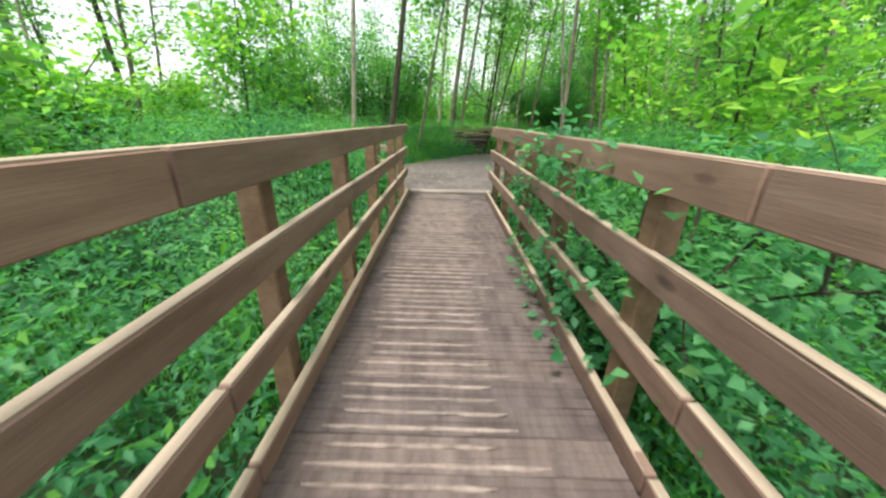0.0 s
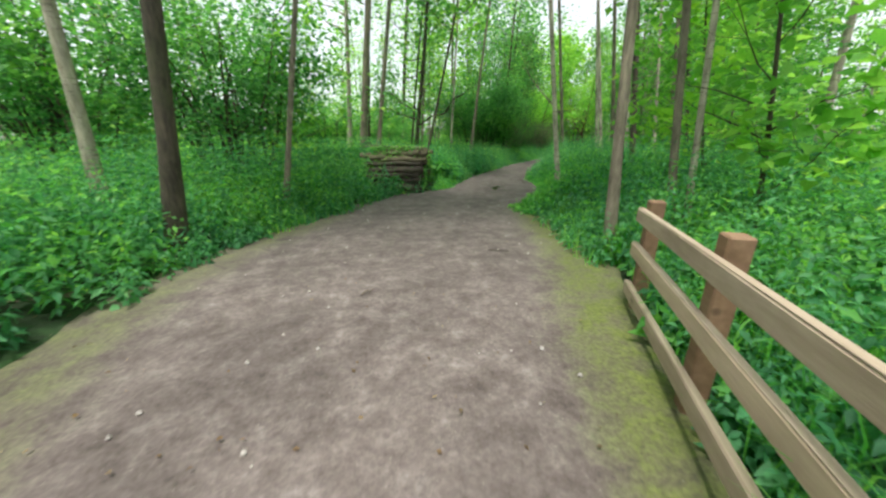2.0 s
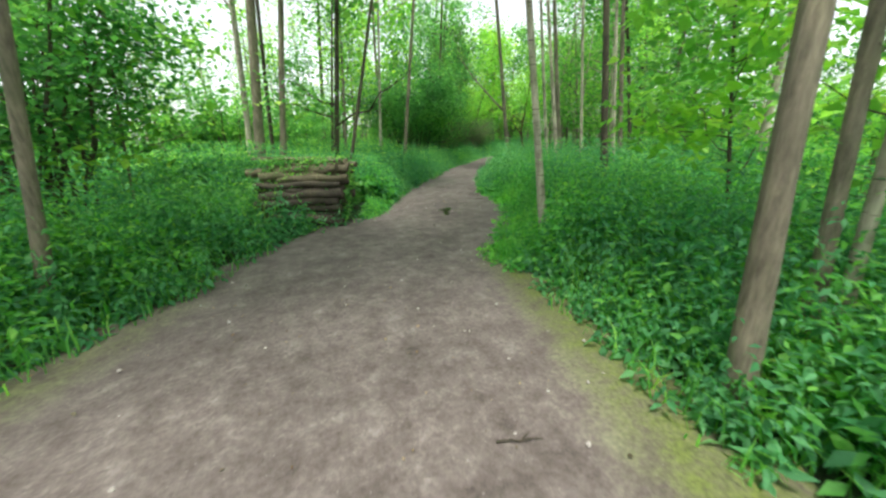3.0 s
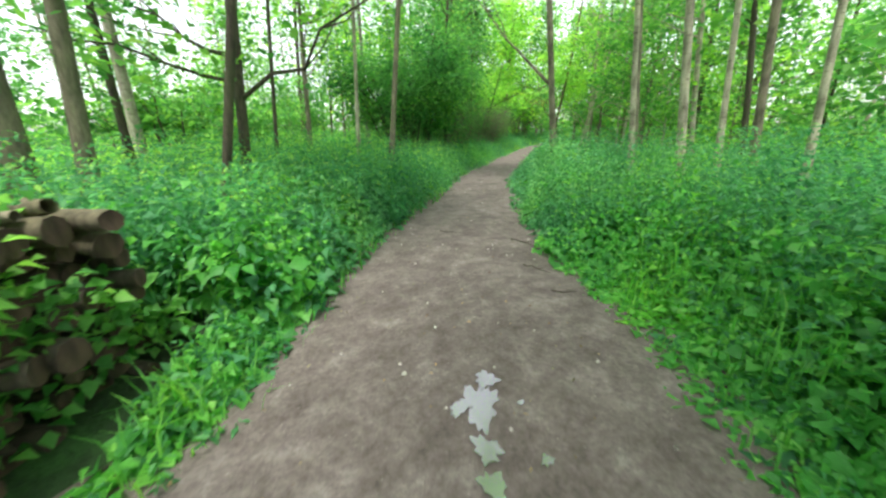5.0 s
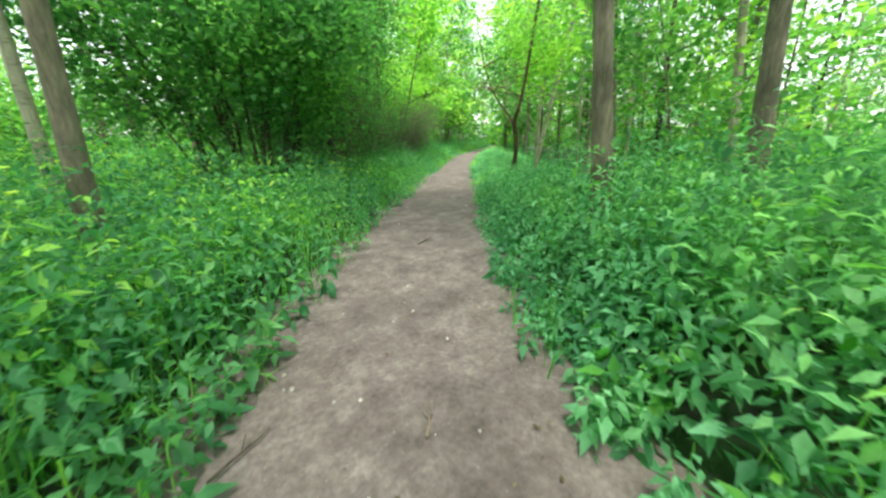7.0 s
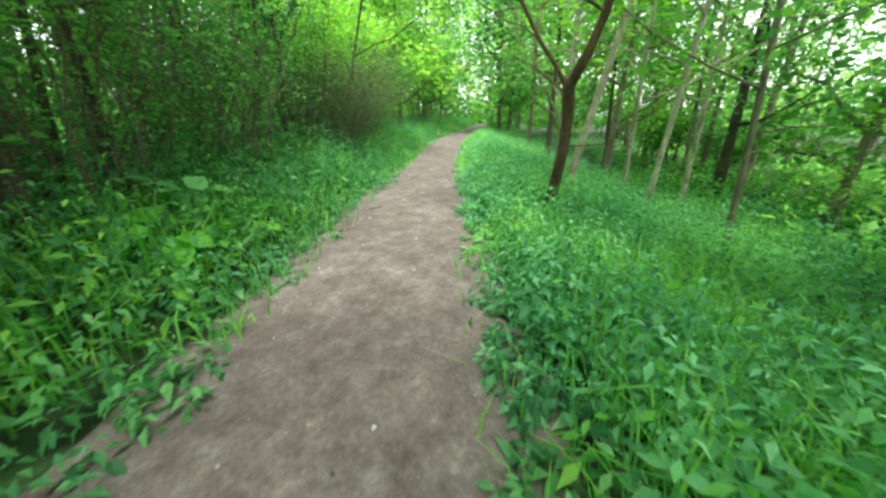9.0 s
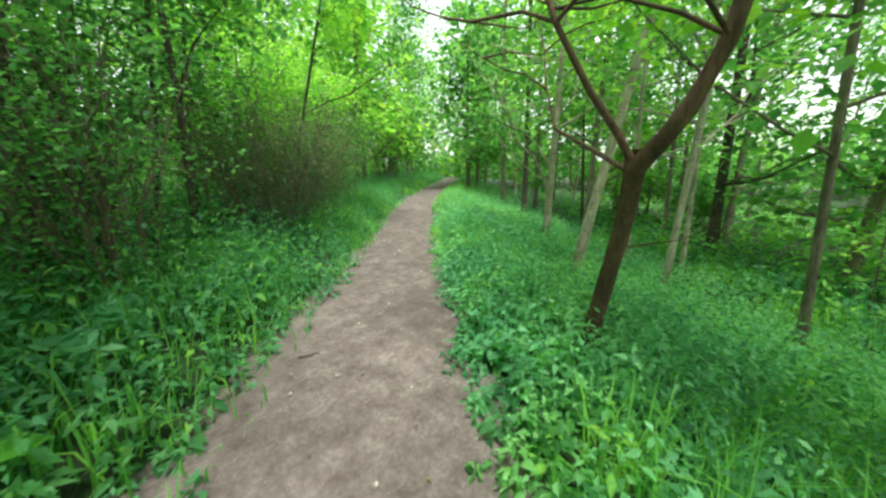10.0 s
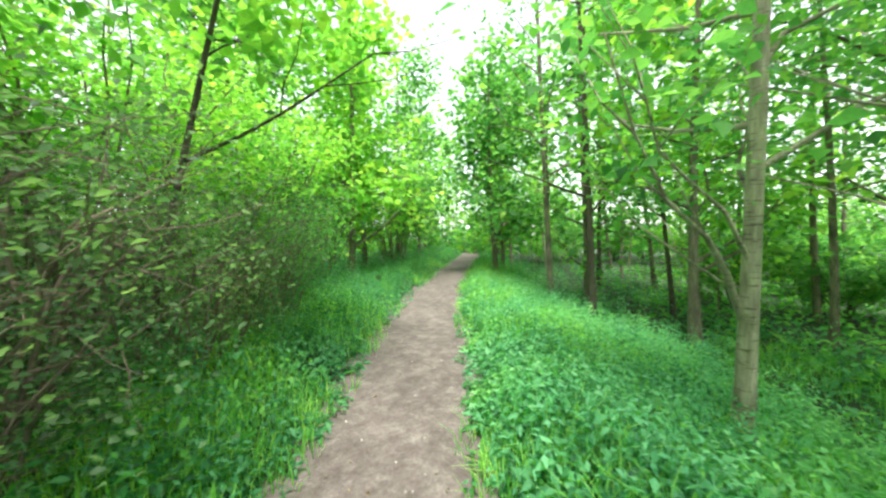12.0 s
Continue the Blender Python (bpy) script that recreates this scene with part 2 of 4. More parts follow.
def board_bm(length, height, thick, bevel=0.006, rng=None):
    """A board along y, its foot at z = 0, its inner face at x = 0, thickness towards +x, edges eased."""
    bm = bmesh.new()
    bmesh.ops.create_cube(bm, size=1.0)
    for v in bm.verts:
        v.co = ((v.co.x + 0.5) * thick, v.co.y * length, (v.co.z + 0.5) * height)
    bmesh.ops.subdivide_edges(bm, edges=[e for e in bm.edges if abs((e.verts[0].co - e.verts[1].co).y) > length * 0.5], cuts=6)
    bmesh.ops.bevel(bm, geom=[e for e in bm.edges if e.is_manifold and e.calc_face_angle(0) > 0.5], offset=bevel, segments=1, affect='EDGES')
    if rng:
        for v in bm.verts:
            v.co.x += 0.004 * noise.noise(Vector((v.co.y * 1.3, rng, v.co.z)))
            v.co.z += 0.006 * noise.noise(Vector((rng, v.co.y * 0.9, 2.0)))
    return bm


def tube(points, radii, sides=8, wobble=0.0, rng=None):
    """A tapered tube along points: verts and quads."""
    pts = np.asarray(points, dtype=float)
    rad = np.asarray(radii, dtype=float)
    n = len(pts)
    tan = np.gradient(pts, axis=0)
    tan /= np.linalg.norm(tan, axis=1)[:, None] + 1e-9
    ref = np.where(np.abs(tan[:, 2:3]) > 0.9, np.array([[1.0, 0, 0]]), np.array([[0, 0, 1.0]]))
    a = np.cross(tan, ref)
    a /= np.linalg.norm(a, axis=1)[:, None] + 1e-9
    b = np.cross(tan, a)
    ang = np.linspace(0, 2 * np.pi, sides, endpoint=False)
    r = rad[:, None] * np.ones((1, sides))
    if wobble and rng is not None:
        r = r * (1 + wobble * rng.normal(size=r.shape))
    v = pts[:, None, :] + r[..., None] * (np.cos(ang)[None, :, None] * a[:, None, :] + np.sin(ang)[None, :, None] * b[:, None, :])
    i = np.arange(n - 1)[:, None] * sides
    j = np.arange(sides)[None, :]
    k = (j + 1) % sides
    quads = np.stack([i + j, i + k, i + sides + k, i + sides + j], -1).reshape(-1, 4)
    return v.reshape(-1, 3), quads


def join(chunks):
    vs, qs, base = [], [], 0
    for v, q in chunks:
        vs.append(v)
        qs.append(q + base)
        base += len(v)
    return np.concatenate(vs), np.concatenate(qs)


def leaves(pos, yaw, pitch, roll, length, width, fold=0.25, droop=0.15):
    """Ovate leaves folded along the midrib: five points and four triangles each."""
    n = len(pos)
    length, width = np.broadcast_to(length, n), np.broadcast_to(width, n)
    cy, sy, cp, sp, cr, sr = np.cos(yaw), np.sin(yaw), np.cos(pitch), np.sin(pitch), np.cos(roll), np.sin(roll)
    fwd = np.stack([cy * cp, sy * cp, sp], -1)
    side0 = np.stack([-sy, cy, np.zeros(n)], -1)
    up0 = np.cross(fwd, side0)
    side = side0 * cr[:, None] + up0 * sr[:, None]
    up = np.cross(fwd, side)
    l, w = length[:, None], width[:, None]
    v = np.empty((n, 5, 3))
    v[:, 0] = pos
    v[:, 1] = pos + fwd * l * 0.42 + side * w * 0.5 + up * w * fold
    v[:, 2] = pos + fwd * l * 0.5
    v[:, 3] = pos + fwd * l * 0.42 - side * w * 0.5 + up * w * fold
    v[:, 4] = pos + fwd * l - up * l * droop
    i = np.arange(n)[:, None] * 5
    f = np.concatenate([i + [0, 1, 2], i + [2, 1, 4], i + [0, 2, 3], i + [3, 2, 4]])
    return v.reshape(-1, 3), f


def simple_leaves(pos, yaw, pitch, roll, length, width, fold=0.2):
    """Kite-shaped leaves folded along the midrib: four points and two triangles each."""
    n = len(pos)
    cy, sy, cp, sp, cr, sr = np.cos(yaw), np.sin(yaw), np.cos(pitch), np.sin(pitch), np.cos(roll), np.sin(roll)
    fwd = np.stack([cy * cp, sy * cp, sp], -1)
    side0 = np.stack([-sy, cy, np.zeros(n)], -1)
    up0 = np.cross(fwd, side0)
    side = side0 * cr[:, None] + up0 * sr[:, None]
    up = np.cross(fwd, side)
    l, w = length[:, None], width[:, None]
    v = np.empty((n, 4, 3))
    v[:, 0] = pos
    v[:, 1] = pos + fwd * l * 0.45 + side * w * 0.5 + up * w * fold
    v[:, 2] = pos + fwd * l
    v[:, 3] = pos + fwd * l * 0.45 - side * w * 0.5 + up * w * fold
    i = np.arange(n)[:, None] * 4
    return v.reshape(-1, 3), np.concatenate([i + [0, 1, 2], i + [0, 2, 3]])


def blades(pos, yaw, lean, height, width):
    """Bent grass blades: five points, three triangles each."""
    n = len(pos)
    d = np.stack([np.cos(yaw), np.sin(yaw), np.zeros(n)], -1)
    s = np.stack([-np.sin(yaw), np.cos(yaw), np.zeros(n)], -1)
    h, w, l = height[:, None], width[:, None], lean[:, None]
    up = np.array([[0, 0, 1.0]])
    v = np.empty((n, 5, 3))
    v[:, 0] = pos - s * w * 0.5
    v[:, 1] = pos + s * w * 0.5
    m = pos + up * h * 0.6 + d * l * h * 0.3
    v[:, 2] = m - s * w * 0.4
    v[:, 3] = m + s * w * 0.4
    v[:, 4] = pos + up * h * (1 - 0.35 * l) + d * l * h
    i = np.arange(n)[:, None] * 5
    return v.reshape(-1, 3), np.concatenate([i + [0, 1, 3], i + [0, 3, 2], i + [2, 3, 4]])


# ---- the lie of the land ----
# centre of the path and its half width, from the bridge onwards
COURSE = np.array([
    (0, 6.15, .45), (0.03, 6.5, .85), (0.14, 7.2, 1.25), (0.25, 8.2, 1.6), (0.55, 9.15, 1.74), (0.9, 10.0, 1.66), (1.25, 10.8, 1.47),
    (1.68, 11.85, 1.25), (2.85, 13.0, 1.03), (3.38, 13.9, 1.05), (3.72, 14.7, 0.98), (4.05, 15.5, .84), (4.58, 16.46, .73), (5.5, 17.82, .64),
    (6.26, 19.03, .63), (7.49, 20.62, .6), (9.0, 22.35, .58), (10.38, 24.02, .57), (11.64, 25.42, .52), (12.98, 26.92, .52),
    (14.3, 28.35, .55), (16.6, 30.75, .56), (19.5, 33.4, .57), (24.0, 37.2, .62), (31.0, 43.0, .66), (38.0, 49.0, .7)])


def spline(table, steps):
    p = np.vstack([2 * table[0] - table[1], table, 2 * table[-1] - table[-2]])
    out = []
    for i in range(1, len(p) - 2):
        t = np.linspace(0, 1, steps, endpoint=False)[:, None]
        a, b, c, d = p[i - 1], p[i], p[i + 1], p[i + 2]
        out.append(0.5 * (2 * b + (c - a) * t + (2 * a - 5 * b + 4 * c - d) * t ** 2 + (3 * b - a - 3 * c + d) * t ** 3))
    return np.vstack(out + [table[-1:]])


WAY = spline(COURSE, 14)
STRAIGHT = np.array([(0, y, .62) for y in np.arange(-16, 6.2, 0.15)])
ALL_WAY = np.vstack([STRAIGHT, WAY])
WAY_DIR = np.gradient(ALL_WAY[:, :2], axis=0)
WAY_DIR /= np.linalg.norm(WAY_DIR, axis=1)[:, None]


def near_way(x, y):
    """Distance beyond the path's edge (negative on it), the side (+1 is to its right) and how far along it."""
    x, y = np.asarray(x, float).ravel(), np.asarray(y, float).ravel()
    best = np.full(len(x), 1e9)
    which = np.zeros(len(x), dtype=int)
    for lo in range(0, len(x), 20000):
        q = np.stack([x[lo:lo + 20000], y[lo:lo + 20000]], -1)
        d2 = ((q[:, None, :] - ALL_WAY[None, :, :2]) ** 2).sum(-1)
        which[lo:lo + 20000] = d2.argmin(1)
        best[lo:lo + 20000] = np.sqrt(d2.min(1))
    rel = np.stack([x, y], -1) - ALL_WAY[which, :2]
    side = np.sign(WAY_DIR[which, 1] * rel[:, 0] - WAY_DIR[which, 0] * rel[:, 1])
    return best - ALL_WAY[which, 2], np.where(side == 0, 1, side), which


def soft(x, a, b):
    t = np.clip((x - a) / (b - a), 0, 1)
    return t * t * (3 - 2 * t)


def waves(x, y):
    return (np.sin(x * 1.7 + 0.6 * np.sin(y * 1.1)) * np.cos(y * 1.3 + 0.5 * np.sin(x * 0.9)) * 0.5
            + 0.3 * np.sin(x * 4.1 + y * 2.3) * np.sin(y * 3.7 - x * 1.9))


def ground_z(x, y):
    x, y = np.asarray(x, float), np.asarray(y, float)
    shape = x.shape
    gap, side, which = near_way(x, y)
    xf, yf = x.ravel(), y.ravel()
    off = soft(gap, 0.25, 0.8)
    z = off * (0.05 + 0.04 * waves(xf, yf))
    # a bank that falls to the right further on
    fall = soft(yf, 18.0, 22.0) * (side > 0) * np.clip(gap - 0.3, 0, None)
    z -= 0.34 * np.minimum(fall, 3.5)
    # the dip under the bridge
    dip = (1 - soft(yf, 4.4, 6.0)) * soft(yf, -9.0, -6.0)
    z = z * (1 - dip) - dip * (0.75 + 0.06 * waves(xf, yf))
    side_dip = soft(gap, 0.1, 1.6) * soft(yf, 5.5, 6.5) * (1 - soft(yf, 9.0, 13.0)) * (side > 0)
    z -= 0.3 * side_dip
    # ground lies just under the path
    z -= 0.05 * (1 - soft(gap, 0.2, 0.42)) * (1 - dip)
    return z.reshape(shape)


fine_x = np.arange(-9, 34, 0.17)
fine_y = np.arange(-8, 47, 0.17)
gx = np.concatenate([[-400, -200, -100, -60, -35, -22, -14], fine_x, [37, 42, 50, 65, 90, 140, 250, 450]])
gy = np.concatenate([[-400, -200, -100, -60, -35, -22, -14], fine_y, [49, 52, 60, 75, 100, 150, 260, 450]])
GX, GY = np.meshgrid(gx, gy)
gv = np.stack([GX, GY, ground_z(GX, GY)], -1).reshape(-1, 3)
nx, ny = len(gx), len(gy)
gi = (np.arange(ny - 1)[:, None] * nx + np.arange(nx - 1)[None, :]).ravel()
ground = new("ground", smooth(mesh_from("ground", gv, [np.stack([gi, gi + 1, gi + nx + 1, gi + nx], -1)], FOREST_FLOOR)))
tagged(ground, "dark leafy woodland soil under dense green plants", "ground", kind="structure")


def build_path():
    rows_, cols = WAY, 27
    u = np.linspace(-1, 1, cols)
    dirs = np.gradient(rows_[:, :2], axis=0)
    dirs /= np.linalg.norm(dirs, axis=1)[:, None]
    right = np.stack([dirs[:, 1], -dirs[:, 0]], -1)
    x = rows_[:, None, 0] + right[:, None, 0] * u[None, :] * (rows_[:, None, 2] + 0.3)
    y = rows_[:, None, 1] + right[:, None, 1] * u[None, :] * (rows_[:, None, 2] + 0.3)
    edge = np.abs(u)[None, :] ** 6
    x = x + edge * 0.07 * np.sin(y * 5.3 + 1.3 * np.sin(y * 2.1)) * np.sign(u)[None, :]
    z = 0.012 * waves(x * 1.4, y * 1.4) + 0.012 * (1 - u[None, :] ** 2) - 0.03 * edge
    v = np.stack([x, y, z], -1).reshape(-1, 3)
    n = len(rows_)
    i = (np.arange(n - 1)[:, None] * cols + np.arange(cols - 1)[None, :]).ravel()
    me = smooth(mesh_from("path", v, [np.stack([i, i + 1, i + cols + 1, i + cols], -1)], SOIL_PATH))
    moss = soft(np.abs(u)[None, :], 0.5, 0.8) * (1 - soft(y, 10.5, 13.0)) * (0.75 + 0.25 * (u > 0)[None, :])
    moss = np.maximum(moss, 0.4 * soft(np.abs(u)[None, :], 0.75, 1.0) * np.ones_like(y))
    att = me.attributes.new("moss", 'FLOAT', 'POINT')
    att.data.foreach_set("value", moss.ravel().astype(np.float32))
    ob = new("path", me)
    tagged(ob, "grey-brown trodden earth footpath with mossy edges", "path", kind="structure")


build_path()

# ---- the footbridge ----
rng = np.random.default_rng(4)
bridge = thing("footbridge", "weathered brown timber footbridge with three-board railings", "bridge")
DECK_END = 6.12
DECK_START = -5.4


def plank_mesh(seed):
    """A deck board across the bridge, grooved along its length."""
    bm = bmesh.new()
    w, half = 0.1435, 0.66
    prof = [(-w / 2, -0.04), (-w / 2, -0.004), (-w / 2 + 0.006, 0.0), (-0.03, 0.0), (-0.024, -0.007), (-0.014, -0.007),
            (-0.008, 0.0), (0.016, 0.0), (0.022, -0.007), (0.032, -0.007), (0.038, 0.0), (w / 2 - 0.006, 0.0), (w / 2, -0.004), (w / 2, -0.04)]
    r = random.Random(seed)
    rings_ = []
    for k in range(9):
        x = -half + 2 * half * k / 8
        rings_.append([bm.verts.new((x, y + r.uniform(-0.002, 0.002), z + r.uniform(-0.0025, 0.0015))) for y, z in prof])
    for a, b in zip(rings_, rings_[1:]):
        for k in range(len(prof)):
            j = (k + 1) % len(prof)
            bm.faces.new((a[k], b[k], b[j], a[j]))
    bm.faces.new(rings_[0])
    bm.faces.new(rings_[-1][::-1])
    bmesh.ops.recalc_face_normals(bm, faces=bm.faces)
    me = bpy.data.meshes.new("plank")
    bm.to_mesh(me)
    bm.free()
    me.materials.append(WOOD_DECK)
    return me


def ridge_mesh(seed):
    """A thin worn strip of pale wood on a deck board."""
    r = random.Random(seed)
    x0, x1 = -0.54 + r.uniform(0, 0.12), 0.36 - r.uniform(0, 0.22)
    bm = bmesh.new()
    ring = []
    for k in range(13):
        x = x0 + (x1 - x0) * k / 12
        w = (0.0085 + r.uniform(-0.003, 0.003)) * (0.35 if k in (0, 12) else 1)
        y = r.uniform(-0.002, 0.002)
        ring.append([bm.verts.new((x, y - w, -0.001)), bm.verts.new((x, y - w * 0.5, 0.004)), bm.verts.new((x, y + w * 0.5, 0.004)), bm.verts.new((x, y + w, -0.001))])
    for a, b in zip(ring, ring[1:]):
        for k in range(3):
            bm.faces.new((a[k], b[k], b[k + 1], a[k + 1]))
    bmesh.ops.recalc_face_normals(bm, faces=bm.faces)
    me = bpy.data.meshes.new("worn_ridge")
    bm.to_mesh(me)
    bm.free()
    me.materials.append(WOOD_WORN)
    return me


def build_bridge():
    # rails: top edge height, board height
    for s in (-1, 1):
        for top, high, name, inset in ((1.03, 0.128, "top_rail", 0.62), (0.71, 0.11, "middle_rail", 0.62), (0.4, 0.105, "lower_rail", 0.62), (0.09, 0.09, "kerb_board", 0.595)):
            y1 = 5.97 if s > 0 else 6.1
            cuts = [DECK_START, -2.35, 1.55, y1] if name != "middle_rail" else [DECK_START, -0.4, 3.5, y1]
            for a, b in zip(cuts, cuts[1:]):
                bm = board_bm(b - a - 0.008, high, 0.042, 0.005, rng=a + s + top)
                ob = part(name, bm, WOOD_RAIL, bridge)
                ob.matrix_basis = pose(s * inset, (a + b) / 2, top - high, 0, 0, 0 if s > 0 else 180) @ Matrix.Identity(4)
                # thin strip on the board's top, coloured paler for the light from above
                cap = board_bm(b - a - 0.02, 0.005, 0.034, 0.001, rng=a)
                cp = part("sawn_top_edge", cap, WOOD_LIT_EDGE, ob, "upper edge coloured paler for the light from above")
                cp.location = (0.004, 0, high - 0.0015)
        for k in range(12):
            y = (5.83 if s > 0 else 5.92) - 0.975 * k
            bm = bmesh.new()
            bmesh.ops.create_cube(bm, size=1.0)
            for v in bm.verts:
                v.co = (v.co.x * 0.09, v.co.y * 0.09, (v.co.z + 0.5) * 1.85)
            bmesh.ops.bevel(bm, geom=list(bm.edges), offset=0.006, segments=1, affect='EDGES')
            ob = part("post", bm, WOOD_POST, bridge)
            ob.matrix_basis = pose(s * 0.709, y, -0.9, 0, rng.normal() * 0.4, rng.normal() * 1.5)
    planks = [plank_mesh(k) for k in range(6)]
    ridges = [ridge_mesh(k) for k in range(8)]
    y, k = DECK_START + 0.07, 0
    while y < DECK_END - 0.06:
        ob = part_of("plank", planks[k % 6], bridge)
        ob.matrix_basis = pose(0, y, 0.0 + rng.normal() * 0.0015, 0, 0, rng.normal() * 0.15)
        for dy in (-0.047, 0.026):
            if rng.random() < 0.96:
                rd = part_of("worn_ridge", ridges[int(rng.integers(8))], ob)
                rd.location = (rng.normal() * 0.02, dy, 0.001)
        y += 0.146
        k += 1
    for x in (-0.5, 0.0, 0.5):
        bm = board_bm(DECK_END - DECK_START - 0.02, 0.22, 0.09, 0.01)
        ob = part("bearer", bm, WOOD_DECK, bridge)
        ob.location = (x - 0.045, (DECK_END + DECK_START) / 2, -0.27)
    for x in (-0.36, 0.36):
        bm = board_bm(0.712, 0.2, 0.18, 0.012, rng=x)
        ob = part("sill_board", bm, WOOD_SILL, bridge, "pale worn end board of the deck")
        ob.matrix_basis = pose(x, DECK_END + 0.01 + 0.012 * (x > 0), -0.165 + 0.006 * (x > 0), 0, 0, 90)


build_bridge()


def wing_fence(label, start, end, tops, posts):
    """A short fence of three boards that opens out from the bridge's end."""
    a, b = Vector(start), Vector(end)
    run = b - a
    length = run.length
    turn = math.degrees(math.atan2(-run.x, run.y))
    f = thing("wing_fence", label, "fence", "fences at the bridge end")
    side = 1 if run.x > 0 else -1
    for (z0, z1) in tops:
        high = 0.088
        bm = board_bm(length, high, 0.035, 0.005, rng=z0)
        ob = part("rail", bm, WOOD_WING, f)
        tilt = math.degrees(math.atan2(z1 - z0, length))
        mid = (a + b) / 2
        ob.matrix_basis = pose(mid.x, mid.y, (z0 + z1) / 2 - high, 0, 0, turn) @ pose(0, 0, 0, tilt, 0, 0) @ pose(0, 0, 0, 0, 0, 0 if side > 0 else 180)
        # the fence boards get the same strip of painted top light
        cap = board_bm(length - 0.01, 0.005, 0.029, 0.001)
        cp = part("sawn_top_edge", cap, WOOD_LIT_EDGE, ob, "upper edge coloured paler for the light from above")
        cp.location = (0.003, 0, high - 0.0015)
    for at, top in posts:
        q = a + run * at
        out = Vector((run.y, -run.x)).normalized() * 0.082 * side
        bm = bmesh.new()
        bmesh.ops.create_cube(bm, size=1.0)
        for v in bm.verts:
            v.co = (v.co.x * 0.085, v.co.y * 0.085, (v.co.z + 0.5) * (top + 0.6))
        bmesh.ops.bevel(bm, geom=list(bm.edges), offset=0.007, segments=1, affect='EDGES')
        ob = part("post", bm, WOOD_POST, f)
        ob.matrix_basis = pose(q.x + out.x, q.y + out.y, -0.6, 0, 0, turn)


RAIL_TOPS = ((0.70, 0.66), (0.46, 0.43), (0.2, 0.15))
wing_fence("short brown timber fence flaring out beside the path", (1.03, 6.12), (2.06, 7.98), RAIL_TOPS, ((0.52, 0.76), (0.97, 0.72)))
wing_fence("short brown timber fence flaring out beside the path", (-0.92, 6.2), (-1.5, 7.62), RAIL_TOPS, ((0.36, 0.74), (0.97, 0.68)))


# ---- trees ----
def stem_line(height, lean, bend, rng, steps=9):
    t = np.linspace(0, 1, steps)
    ph = rng.uniform(0, 6.28)
    x = lean[0] * t * height + bend * np.sin(t * 3.1 + ph) - bend * np.sin(ph)
    y = lean[1] * t * height + bend * np.cos(t * 2.7 + ph) - bend * np.cos(ph)
    return np.stack([x, y, t * height - 0.25], -1)


def limb(start, yaw, rise, length, r, rng, steps=5):
    t = np.linspace(0, 1, steps)[:, None]
    way = np.array([math.cos(yaw) * math.cos(rise), math.sin(yaw) * math.cos(rise), math.sin(rise)])
    p = np.asarray(start) + way * length * t + np.array([[0, 0, 1]]) * length * 0.12 * t ** 2
    p[1:] += rng.normal(size=(steps - 1, 3)) * length * 0.03
    return p, r * (1 - 0.8 * t[:, 0])


def clear_of_way(pos, at, low=3.2, margin=0.45):
    """Picks the leaves of a plant at this place that do not hang into the way."""
    gap = near_way(pos[:, 0] + at[0], pos[:, 1] + at[1])[0]
    if at[1] < 6:
        return pos[np.abs(pos[:, 0] + at[0]) > 0.5]
    if len(at) > 2:
        return pos[(gap > at[2]) | (pos[:, 2] > low)]
    return pos[(gap > 1.2) | ((gap > margin) & (pos[:, 2] > 2.9)) | (pos[:, 2] > 3.5) | (pos[:, 2] < 1.0)]


def spray(points, count, spread, size, rng, flat=0.6, at=None):
    """Leaves scattered round the given points, in loose sprays."""
    pts = np.asarray(points)
    c = pts[rng.integers(0, len(pts), count)]
    pos = c + rng.normal(size=(count, 3)) * np.array([1, 1, flat]) * spread
    if at is not None:
        pos = clear_of_way(pos, at)
        count = len(pos)
    ln = size * rng.uniform(0.65, 1.3, count)
    return simple_leaves(pos, rng.uniform(0, 6.28, count), rng.normal(-0.25, 0.4, count), rng.normal(0, 0.5, count), ln, ln * rng.uniform(0.55, 0.85, count))


